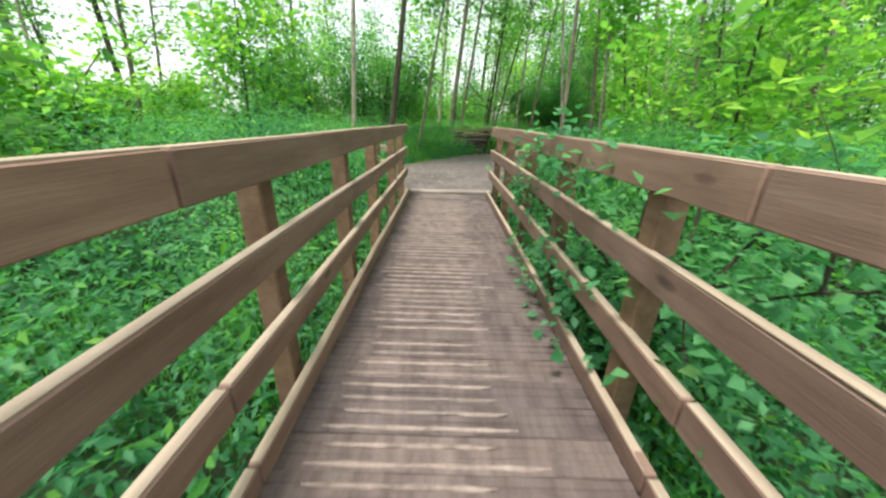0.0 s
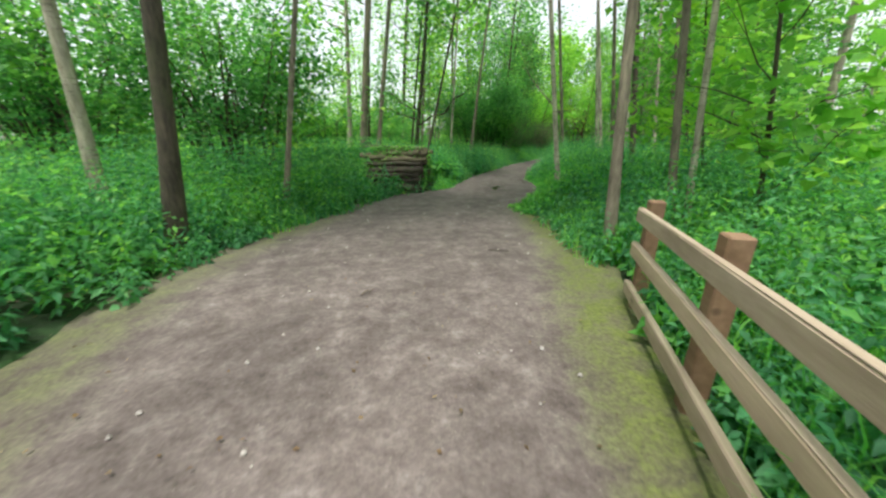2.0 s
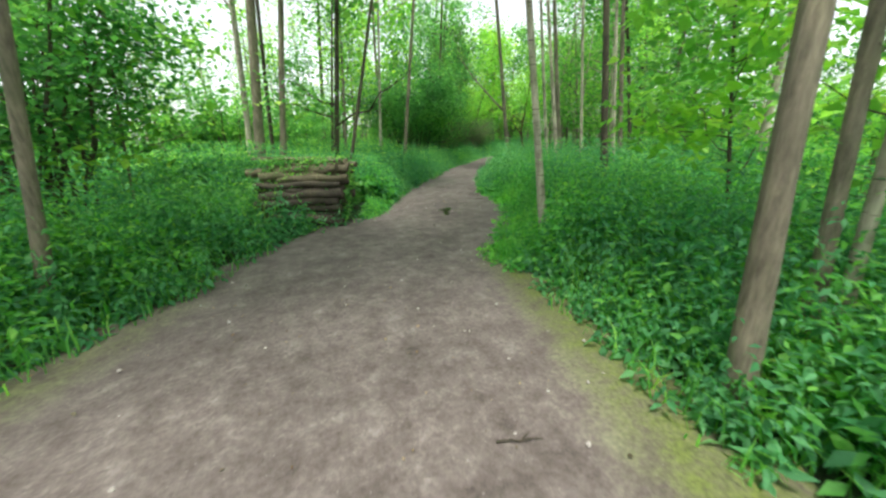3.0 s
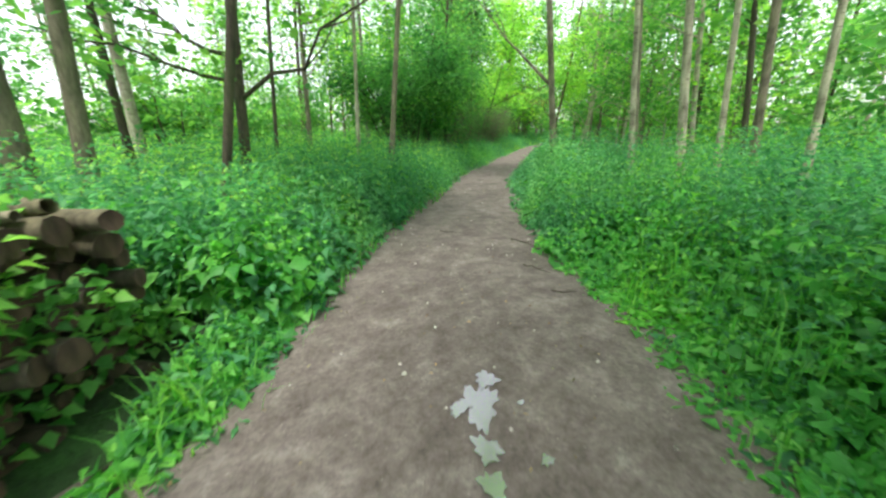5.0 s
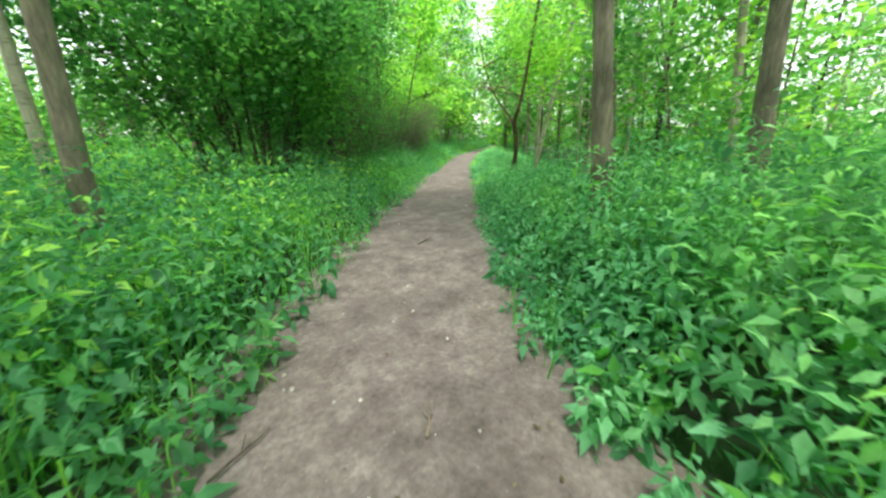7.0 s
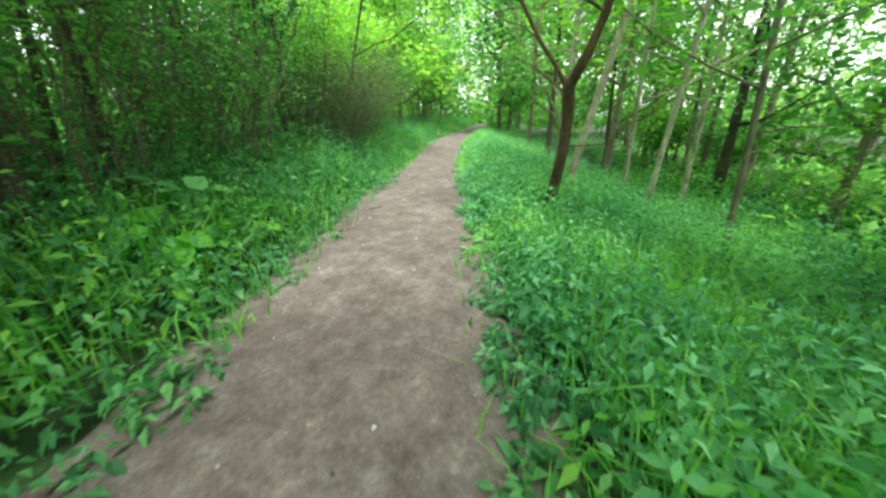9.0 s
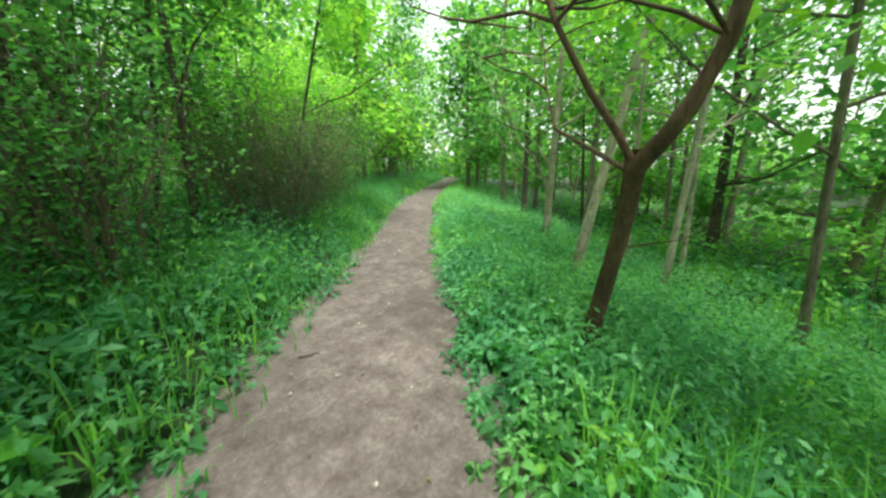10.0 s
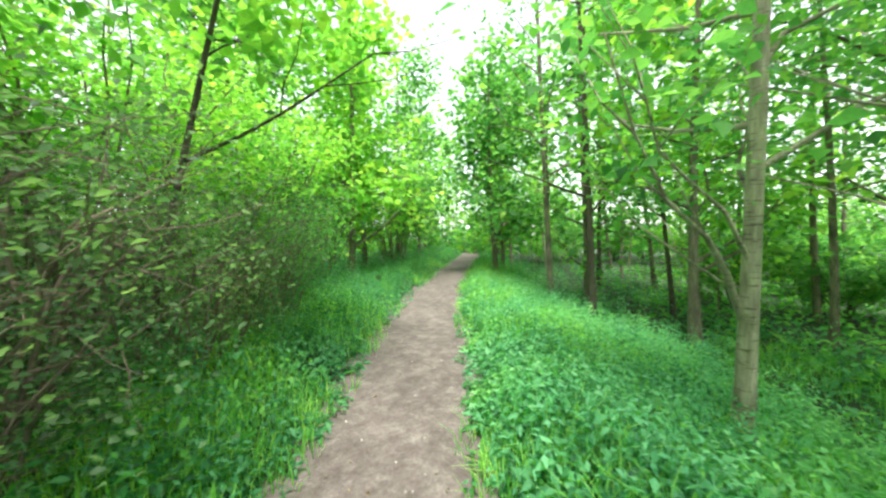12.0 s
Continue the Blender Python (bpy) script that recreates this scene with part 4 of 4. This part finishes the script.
def understorey():
    """Leafy bushes that close the wood behind the nearer plants."""
    rng = np.random.default_rng(77)
    kinds = [build_shrub("bush", "leafy green bush in the woodland understorey", 3.0, 3.0, 2.2 + 0.5 * k, (LEAF_TREE, LEAF_YOUNG, LEAF_TREE, LEAF_DARK)[k], 340 + k, 2000, 0.19, 8, BARK_DARK) for k in range(4)]
    for t in kinds:
        t["group"] = "understorey bushes"
    put, spots = 0, []
    while put < 58:
        i = int(rng.integers(0, len(ALL_WAY)))
        g = 5.0 + 15 * rng.random()
        s = rng.choice([-1.0, 1.0])
        off = s * (ALL_WAY[i, 2] + g)
        x, y = ALL_WAY[i, 0] + WAY_DIR[i, 1] * off, ALL_WAY[i, 1] - WAY_DIR[i, 0] * off
        gap = near_way([x], [y])[0][0]
        if gap < 4.8 or any((x - a) ** 2 + (y - b) ** 2 < 4 for a, b in spots):
            continue
        if (s > 0 and 20 < y < 34 and gap < 9) or (s < 0 and 14 < y < 30 and gap < 11) or (s > 0 and y < 20 and gap < 9):
            continue
        spots.append((x, y))
        z = float(ground_z(np.array([x]), np.array([y]))[0])
        k = rng.uniform(0.75, 1.3)
        copy_thing(kinds[int(rng.choice([0, 0, 1, 1, 2, 3]))], pose(x, y, z, 0, 0, rng.uniform(0, 360)) @ Matrix.Diagonal((k, k, k, 1)))
        put += 1
    for i, t in enumerate(kinds):
        place(t, -12 + 3.5 * i, 53)


understorey()


def far_woods():
    """The wood's far side all round, as one mass of leaves."""
    rng = np.random.default_rng(78)
    n = 32000
    cx, cy = 8.0, 18.0
    a = rng.uniform(0, 6.28, n)
    clump = np.floor(a * 11)
    top = 4.0 + 3.0 * np.sin(clump * 12.9898) * np.cos(clump * 4.1)
    r = 38 + 14 * rng.random(n) + 3 * np.sin(clump * 7.7)
    z = top * rng.random(n) ** 1.35
    pos = np.stack([cx + r * np.cos(a), cy + r * np.sin(a), z], -1)
    ln = rng.uniform(0.5, 0.95, n)
    v, f = simple_leaves(pos, rng.uniform(0, 6.28, n), rng.normal(-0.3, 0.5, n), rng.normal(0, 0.5, n), ln, ln * 0.7)
    tagged(new("far_woods", mesh_from("far_woods", v, [f], LEAF_TREE)), "distant leafy edge of the wood", "woods", kind="stuff")


far_woods()


# ---- plants on the ground ----
def scatter(count, lo, hi, rng, y0=-6.0, y1=45.0):
    """Places beside the path, lo to hi metres beyond its edge."""
    keep_x, keep_y, keep_g, keep_s = [], [], [], []
    have = 0
    while have < count:
        i = rng.integers(0, len(ALL_WAY), count * 2)
        i = i[(ALL_WAY[i, 1] > y0) & (ALL_WAY[i, 1] < y1)]
        s = rng.choice([-1.0, 1.0], len(i))
        g = lo + (hi - lo) * rng.random(len(i))
        off = s * (ALL_WAY[i, 2] + g)
        x = ALL_WAY[i, 0] + WAY_DIR[i, 1] * off + rng.normal(size=len(i)) * 0.15
        y = ALL_WAY[i, 1] - WAY_DIR[i, 0] * off + rng.normal(size=len(i)) * 0.15
        gap, side, which = near_way(x, y)
        ok = (gap > np.where((y > 6) & (y < 8.6), np.maximum(lo, 0.3), lo - 0.05)) & (gap < hi + 0.5) & ~((np.abs(x) < 0.82) & (y < 6.4)) & ~((np.abs(x - 0.86 - 0.34 * (y - 13.32)) < 0.8) & (np.abs(y - 14.0) < 0.68))
        keep_x.append(x[ok]); keep_y.append(y[ok]); keep_g.append(gap[ok]); keep_s.append(side[ok])
        have += ok.sum()
    return tuple(np.concatenate(a)[:count] for a in (keep_x, keep_y, keep_g, keep_s))


def plant_height(x, y, gap, side):
    h = 0.2 + 0.42 * soft(gap, 0.0, 0.5) + 0.2 * soft(gap, 0.8, 2.5) + 0.14 * waves(x * 0.8 + 3, y * 0.8)
    h = h * (1 + 0.35 * soft(gap, 0.25, 0.9)) * np.where((side > 0) & (y > 20), 0.75, 1.0) * np.where((side < 0) & (y < 5), 1.5, 1.0)
    h = np.where((side < 0) & (y > 13.3) & (y < 15.0) & (gap < 0.8), h * 0.42, h)
    h = np.where((side < 0) & (y > 11.2) & (y < 13.3), np.maximum(h * 1.25, 0.45), h)
    h = np.where((side > 0) & (y > 10.8) & (y < 14.6), h * (0.42 + 0.58 * soft(gap, 0.3, 1.1)), h)
    h = np.where((side < 0) & (y > 14.5) & (y < 21), np.maximum(h, 0.5 + 0.4 * soft(gap, 0.0, 0.4)), h)
    h = np.where((side > 0) & (y > 9) & (y < 20), h * (1 + 0.35 * soft(gap, 0.3, 0.9)) * (1 + 0.3 * waves(x * 2.1, y * 2.1 + 5)), h)
    h = np.where((y > 6.0) & (y < 8.2), h * np.clip(0.3 + 0.6 * gap, 0.3, 1.0), h)
    h = np.where(y > 9.5, h * 0.8, h)
    return np.clip(h, 0.08, np.where(y > 9.5, 0.9, 1.25))


def nettles(name, label, count, lo, hi, seed, per, size, leaf, y0=-6.0, y1=45.0, fine=True, slim=0.5, only=0):
    rng = np.random.default_rng(seed)
    x, y, gap, side = scatter(count, lo, hi, rng, y0, y1)
    if only:
        keep = side == only
        x, y, gap, side = x[keep], y[keep], gap[keep], side[keep]
        count = len(x)
    z = ground_z(x, y)
    h = plant_height(x, y, gap, side) * rng.uniform(0.6, 1.25, count)
    k = np.repeat(np.arange(count), per)
    pair = np.tile(np.arange(per) // 2, count)
    tier = 0.22 + 0.78 * pair / max(1, (per - 1) // 2)
    lean_x, lean_y = rng.normal(size=count) * 0.14, rng.normal(size=count) * 0.14
    yaw = pair * 1.57 + np.tile((np.arange(per) % 2) * 3.14, count) + rng.uniform(0, 6.28, count)[k] + rng.normal(size=len(k)) * 0.3
    big = rng.uniform(0.7, 1.45, count)
    ln = size * big[k] * rng.uniform(0.8, 1.2, len(k)) * (1.25 - 0.75 * tier ** 2)
    out = ln * 0.15
    pos = np.stack([x[k] + lean_x[k] * h[k] * tier + np.cos(yaw) * out, y[k] + lean_y[k] * h[k] * tier + np.sin(yaw) * out, z[k] + h[k] * tier], -1)
    make = leaves if fine else simple_leaves
    lv, lf = make(pos, yaw, rng.normal(-0.4, 0.42, len(k)), rng.normal(0, 0.42, len(k)), ln, ln * slim)
    ob = new(name, mesh_from(name, lv, [lf], leaf))
    return tagged(ob, label, "undergrowth", kind="stuff")


nettles("nettles", "dense green nettles and weeds beside the path", 8800, 0.02, 0.9, 401, 12, 0.072, LEAF_NETTLE, slim=0.42)
nettles("nettles", "dense green nettles and weeds beside the path", 17000, 0.8, 2.6, 407, 12, 0.075, LEAF_NETTLE, fine=False, slim=0.42)
nettles("tall_weeds", "tall green weeds filling the woodland floor", 10500, 2.2, 8.0, 402, 8, 0.13, LEAF_NETTLE, fine=False)
nettles("woodland_weeds", "low green plants covering the floor of the wood", 9000, 6.0, 17.0, 416, 6, 0.22, LEAF_GRASS, 4.0, 42.0, fine=False)
nettles("pale_weeds", "paler green weeds among the nettles", 8000, 0.2, 5.0, 403, 8, 0.09, LEAF_GRASS, fine=False, slim=0.4)
nettles("ivy", "low bright ivy creeping along the path edge", 4200, -0.1, 0.7, 404, 5, 0.075, LEAF_IVY, 11.5, 15.2, slim=0.85, only=1)
nettles("ivy", "low bright ivy spreading before the log pile", 1300, 0.12, 0.6, 405, 5, 0.085, LEAF_IVY, 12.8, 14.5, slim=0.8, only=-1)
nettles("nettles", "tall dark nettles growing round the log pile", 1700, 0.12, 1.6, 406, 12, 0.1, LEAF_NETTLE, 11.4, 16.4, only=-1)
nettles("bright_weeds", "fresh green weeds among the nettles", 3600, 0.25, 4.5, 417, 10, 0.085, LEAF_GRASS, 7.5, 14.0, fine=False, slim=0.42)
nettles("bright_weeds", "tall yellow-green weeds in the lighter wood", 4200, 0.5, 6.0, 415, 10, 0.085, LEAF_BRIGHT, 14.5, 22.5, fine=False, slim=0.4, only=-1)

nettles("bank_nettles", "pale blue-green nettles covering the bank", 9000, 0.1, 4.5, 408, 12, 0.105, LEAF_PALE, 24.0, 33.0, fine=False, slim=0.45, only=1)
nettles("bank_nettles", "pale blue-green nettles at the path edge", 1500, 0.05, 1.2, 409, 12, 0.075, LEAF_PALE, 17.0, 24.0, slim=0.45, only=1)


def grass(name, label, count, lo, hi, seed, high, leaf, y0=-6.0, y1=45.0, only=0):
    rng = np.random.default_rng(seed)
    x, y, gap, side = scatter(count, lo, hi, rng, y0, y1)
    keep = waves(x * 0.6 + 7, y * 0.6) > -0.15
    if only:
        keep &= side == only
    x, y, gap = x[keep], y[keep], gap[keep]
    n = len(x)
    pos = np.stack([x, y, ground_z(x, y) - 0.01], -1)
    h = high * rng.uniform(0.5, 1.3, n) * (0.45 + 0.55 * soft(gap, 0, 0.8))
    v, f = blades(pos, rng.uniform(0, 6.28, n), rng.uniform(0.2, 0.8, n), h, rng.uniform(0.006, 0.014, n))
    return tagged(new(name, mesh_from(name, v, [f], leaf)), label, "grass", kind="stuff")


grass("grass", "tufts of green grass along the path", 66000, -0.02, 3.0, 411, 0.55, LEAF_GRASS)
# the open stretch's light is carried by the brighter blade colour
grass("sunlit_grass", "tall grass in the open, coloured brighter and yellower as sunlit", 26000, 0.0, 3.0, 412, 0.55, LEAF_BRIGHT, 25.0, 38.0, only=1)
grass("sunlit_grass", "tall grass in the open, coloured brighter and yellower as sunlit", 13000, 0.0, 2.0, 414, 0.5, LEAF_BRIGHT, 26.5, 38.0, only=-1)
grass("bank_grass", "tall soft bright grass on the bank below the path", 36000, 0.3, 7.0, 413, 0.5, LEAF_GRASS, 21.0, 31.0, only=1)


# ---- log pile and puddle ----
CUT_WOOD = bark_material("dark_cut_wood", (0.03, 0.018, 0.013), (0.1, 0.06, 0.045), 0.1, 5.0)
BARK_MOSSY = bark_material("mossy_bark", (0.06, 0.05, 0.03), (0.2, 0.17, 0.1), 0.95)


def log_pile():
    rng = np.random.default_rng(51)
    axis = Vector((-0.93, 0.36, 0)).normalized()
    along = Vector((0.32, 0.95, 0)).normalized()
    foot = Vector((1.34, 13.32, -0.02))
    turn = math.degrees(math.atan2(axis.y, axis.x))
    for row in range(8):
        n = 10 - max(0, row - 4)
        for k in range(n):
            r = rng.uniform(0.04, 0.072)
            top = row >= 6
            p = foot + along * (0.128 * k + (0.064 * (row % 2) if row < 5 else 0.064 * (row - 3))) + Vector((0, 0, 0.07 + row * 0.105)) + axis * rng.normal() * 0.06
            ln = rng.uniform(0.95, 1.35)
            pts = np.stack([np.linspace(-0.03, ln, 6), rng.normal(size=6) * 0.02, rng.normal(size=6) * 0.015], -1)
            v, q = tube(pts, r * (1 + 0.1 * rng.normal(size=6)), 9, 0.06, rng)
            log = tagged(new("log", None), "mossy cut log on top of the pile" if top else "dark damp cut log stacked in the pile", "log", "logs of the pile")
            log.matrix_basis = pose(p.x, p.y, p.z, 0, rng.normal() * 2, turn + rng.normal() * (9 if top else 4))
            part_of("bark", smooth(mesh_from("bark", v, [q], BARK_MOSSY if top else BARK_DARK)), log)
            ring = v[:9]
            cap = np.vstack([ring, ring.mean(0)[None] - [rng.uniform(-0.01, 0.012), 0, 0]])
            part_of("cut_end", mesh_from("cut_end", cap, [np.stack([np.arange(9), np.full(9, 9), (np.arange(9) + 1) % 9], -1)], CUT_WOOD), log)


log_pile()


def pile_ivy():
    """Small ivy and weeds that have spread over the pile's top and down its face."""
    rng = np.random.default_rng(55)
    n = 1700
    along, across = rng.random(n), rng.random(n) ** 0.7
    face = rng.random(n) < 0.3
    pos = np.stack([1.34 + 0.42 * along - np.where(face, -0.05 - 0.06 * across, 1.1 * across), 13.32 + 1.2 * along + 0.35 * np.where(face, 0, across),
                    np.where(face, 0.1 + 0.75 * across * (1 - np.abs(2 * along - 1)), np.minimum(0.86, 0.25 + 2.4 * np.minimum(along, 1 - along)) + 0.08 * rng.random(n))], -1)
    ln = rng.uniform(0.04, 0.09, n)
    v, f = leaves(pos, rng.uniform(0, 6.28, n), rng.normal(-0.3, 0.4, n), rng.normal(0, 0.4, n), ln, ln * 0.75)
    tagged(new("pile_ivy", mesh_from("pile_ivy", v, [f], LEAF_TREE)), "small ivy leaves spread over the log pile", "ivy", kind="stuff")


pile_ivy()


def loose_sticks():
    rng = np.random.default_rng(52)
    for k in range(14):
        ln = rng.uniform(0.5, 1.1)
        pts = np.stack([np.linspace(0, ln, 6), rng.normal(size=6) * 0.03, rng.normal(size=6) * 0.012], -1)
        v, q = tube(pts, np.linspace(rng.uniform(0.018, 0.036), 0.012, 6), 8, 0.06, rng)
        ob = tagged(new("branch", smooth(mesh_from("branch", v, [q], (BARK_MOSSY, BARK_GREY, TWIG)[k % 3]))), "loose mossy branch lying on the log pile", "branch", "branches on the log pile")
        ob.matrix_basis = pose(1.45 + rng.uniform(-0.25, 0.2), 13.75 + 0.035 * k, 0.85 + rng.uniform(0, 0.05), 0, rng.normal() * 3 - 2, 155 + rng.normal() * 28)


loose_sticks()


def puddle():
    rng = np.random.default_rng(61)
    for (x, y, a, b, turn, z) in ((3.14, 13.44, 0.075, 0.115, -25, 0.024), (3.24, 13.56, 0.05, 0.05, 15, 0.027), (3.05, 13.45, 0.05, 0.03, 15, 0.03), (3.06, 13.24, 0.045, 0.06, 15, 0.029), (3.01, 13.11, 0.04, 0.05, 10, 0.033), (3.24, 13.12, 0.025, 0.02, 10, 0.024), (3.31, 13.38, 0.018, 0.012, 10, 0.024)):
        ang = np.linspace(0, 2 * np.pi, 60, endpoint=False)
        wob = 1 + 0.2 * np.sin(3 * ang + x * 40) + 0.16 * np.sin(7 * ang + y * 20) + 0.1 * rng.normal(size=60)
        v = np.stack([np.cos(ang) * a * wob, np.sin(ang) * b * wob, np.zeros(60)], -1)
        v = np.vstack([v, v * [0.9, 0.9, 0] - [0, 0, 0.004], [[0, 0, 0.0]]])
        i = np.arange(60)
        me = mesh_from("puddle", v[[*range(60), 120]], [np.stack([i, (i + 1) % 60, np.full(60, 60)], -1)], WATER)
        ob = tagged(new("puddle", me), "shallow puddle reflecting the pale sky", "puddle")
        ob.matrix_basis = pose(x, y, z, 0, 0, turn)


puddle()


# ---- small things on the path ----
STONE = bark_material("pale_stone", (0.25, 0.22, 0.19), (0.5, 0.47, 0.43), 0.0, 14.0)
LITTER = leaf_material("dead_leaf", (0.09, 0.06, 0.035), (0.2, 0.14, 0.08), (0.34, 0.27, 0.17), through_tint=0.8)


def path_spot(rng, y0, y1, reach=0.95):
    i = int(rng.integers(0, len(WAY)))
    while not y0 < WAY[i, 1] < y1:
        i = int(rng.integers(0, len(WAY)))
    d = WAY[min(i + 1, len(WAY) - 1), :2] - WAY[max(i - 1, 0), :2]
    d /= np.linalg.norm(d)
    off = rng.uniform(-reach, reach) * WAY[i, 2]
    return WAY[i, 0] + d[1] * off, WAY[i, 1] - d[0] * off


def pebbles():
    rng = np.random.default_rng(81)
    chunks = []
    for _ in range(230):
        x, y = path_spot(rng, 6.4, 33)
        r = rng.uniform(0.004, 0.013)
        a = np.linspace(0, 6.28, 6, endpoint=False)
        ring = np.stack([np.cos(a) * rng.uniform(0.7, 1.3, 6), np.sin(a) * rng.uniform(0.7, 1.3, 6), np.zeros(6)], -1) * r
        v = np.vstack([ring - [0, 0, r * 0.3], ring * 0.6 + [0, 0, r * 0.6]]) + [x, y, 0.018]
        k = np.arange(6)
        q = np.stack([k, (k + 1) % 6, 6 + (k + 1) % 6, 6 + k], -1)
        q = np.vstack([q, [[6, 7, 8, 9], [6, 9, 10, 11]]])
        chunks.append((v, q))
    v, q = join(chunks)
    tagged(new("pebbles", mesh_from("pebbles", v, [q], STONE)), "small pale stones lying on the earth path", "gravel", kind="stuff")
    n = 1100
    xy = np.array([path_spot(rng, 6.4, 33, 1.3) for _ in range(n)])
    pos = np.column_stack([xy, rng.uniform(0.018, 0.03, n)])
    ln = rng.uniform(0.01, 0.032, n)
    v, f = simple_leaves(pos, rng.uniform(0, 6.28, n), rng.normal(0, 0.15, n), rng.normal(0, 0.25, n), ln, ln * rng.uniform(0.3, 0.8, n))
    tagged(new("leaf_litter", mesh_from("leaf_litter", v, [f], LITTER)), "dry brown leaf bits scattered along the path", "litter", kind="stuff")


pebbles()


def twig_at(x, y, length, yaw, seed, material=TWIG, r=0.006, z=0.022):
    rng = np.random.default_rng(seed)
    pts = np.stack([np.linspace(0, length, 7), np.cumsum(rng.normal(size=7)) * length * 0.03, np.abs(rng.normal(size=7)) * 0.006], -1)
    chunks = [tube(pts, np.linspace(r, r * 0.4, 7), 6)]
    side = pts[3] + np.outer(np.linspace(0, 1, 4), [length * 0.25, length * 0.18, 0.01])
    chunks.append(tube(side, np.linspace(r * 0.6, r * 0.25, 4), 5))
    v, q = join(chunks)
    ob = tagged(new("fallen_twig", smooth(mesh_from("fallen_twig", v, [q], material))), "dry fallen twig lying on the earth", "twig", "twigs on the path")
    ob.matrix_basis = pose(x, y, z, 0, 0, yaw)


twig_at(1.47, 9.15, 0.2, -20, 1, BARK_DARK)
twig_at(-2.07, 8.68, 0.5, 10, 2, TWIG, 0.014, 0.05)
twig_at(4.24, 14.66, 0.25, -60, 3, BARK_DARK)
twig_at(4.57, 15.33, 0.3, -75, 4, BARK_DARK)
twig_at(3.98, 15.92, 0.22, -50, 5, BARK_DARK)
twig_at(4.13, 14.16, 0.18, -30, 6, BARK_DARK)
twig_at(5.11, 18.29, 0.22, 35, 7, BARK_DARK)
twig_at(5.72, 18.03, 0.16, 60, 8)
twig_at(6.87, 19.91, 0.2, 20, 9, BARK_DARK)
twig_at(2.53, 12.47, 0.15, 70, 10, BARK_DARK)
twig_at(0.24, 8.38, 0.12, 40, 11)
twig_at(10.17, 24.47, 0.14, -30, 12, BARK_DARK)


def broad_leaf(length, width, rng, cup=0.12):
    """A broad wavy leaf blade along +x with a lobed outline."""
    t = np.linspace(0, 1, 9)
    half = width * 0.5 * np.sin(np.pi * np.clip(t * 0.93 + 0.07, 0, 1)) ** 0.6 * (1 + 0.07 * rng.normal(size=9))
    half[-1] = 0.0
    mid = np.stack([t * length, np.zeros(9), cup * length * (t - t ** 2 * 1.4)], -1)
    up = half * 0.22
    lft = mid + np.stack([np.zeros(9), half, up + 0.006 * rng.normal(size=9)], -1)
    rgt = mid + np.stack([np.zeros(9), -half, up + 0.006 * rng.normal(size=9)], -1)
    v = np.vstack([lft, mid, rgt])
    k = np.arange(8)
    q = np.vstack([np.stack([k, k + 9, k + 10, k + 1], -1), np.stack([k + 9, k + 18, k + 19, k + 10], -1)])
    return v, q


def big_leaf_plant(x, y, seed, count, size, label, leaf, high=0.3):
    rng = np.random.default_rng(seed)
    t = thing("burdock", label, "plant", "broad-leaved plants by the path")
    place(t, x, y)
    for k in range(count):
        v, q = broad_leaf(size * rng.uniform(0.7, 1.2), size * rng.uniform(0.55, 0.85), rng)
        ob = part_of("leaf", smooth(mesh_from("leaf", v, [q], leaf)), t)
        yaw = 360 / count * k + rng.normal() * 20
        h = high * rng.uniform(0.4, 1.0)
        ob.matrix_basis = pose(0.1 * math.cos(radians(yaw)), 0.1 * math.sin(radians(yaw)), h, 0, rng.uniform(-15, 25), yaw)
        s = np.stack([np.linspace(0, 0.1, 4) * math.cos(radians(yaw)), np.linspace(0, 0.1, 4) * math.sin(radians(yaw)), np.linspace(-0.02, h, 4)], -1)
        v, q = tube(s, [0.007, 0.006, 0.005, 0.004], 5)
        part_of("stalk", smooth(mesh_from("stalk", v, [q], leaf)), t)


big_leaf_plant(6.22, 16.8, 1, 7, 0.17, "burdock with broad pale green leaves", LEAF_IVY, 0.32)
big_leaf_plant(5.55, 16.21, 2, 4, 0.16, "burdock with broad grey-green leaves at the path edge", LEAF_NETTLE, 0.15)
big_leaf_plant(7.37, 18.43, 3, 7, 0.2, "burdock with broad grey-green leaves at the path edge", LEAF_NETTLE, 0.3)
big_leaf_plant(7.83, 17.84, 4, 6, 0.2, "burdock with broad pale green leaves", LEAF_IVY, 0.4)
big_leaf_plant(4.66, 18.13, 5, 6, 0.14, "low plant with rounded grey-green leaves", LEAF_NETTLE, 0.16)
big_leaf_plant(8.35, 23.6, 6, 8, 0.22, "broad-leaved plant with bright green leaves", LEAF_IVY, 0.4)
big_leaf_plant(8.85, 24.13, 7, 6, 0.2, "broad-leaved plant with bright green leaves", LEAF_IVY, 0.35)
big_leaf_plant(2.27, 15.08, 8, 6, 0.16, "broad-leaved plant among the nettles", LEAF_NETTLE, 0.45)
big_leaf_plant(11.26, 23.34, 9, 6, 0.16, "broad-leaved plant with bright green leaves", LEAF_IVY, 0.25)
big_leaf_plant(8.56, 24.24, 10, 9, 0.2, "broad-leaved plant with grey-green leaves", LEAF_PALE, 0.55)
big_leaf_plant(8.44, 25.9, 11, 9, 0.22, "broad-leaved plant with grey-green leaves", LEAF_PALE, 0.6)
big_leaf_plant(9.19, 24.96, 12, 8, 0.18, "broad-leaved plant with grey-green leaves", LEAF_NETTLE, 0.5)
big_leaf_plant(9.43, 25.37, 13, 8, 0.16, "broad-leaved plant with grey-green leaves", LEAF_NETTLE, 0.45)
big_leaf_plant(8.07, 24.79, 14, 8, 0.18, "broad-leaved plant with grey-green leaves", LEAF_PALE, 0.5)
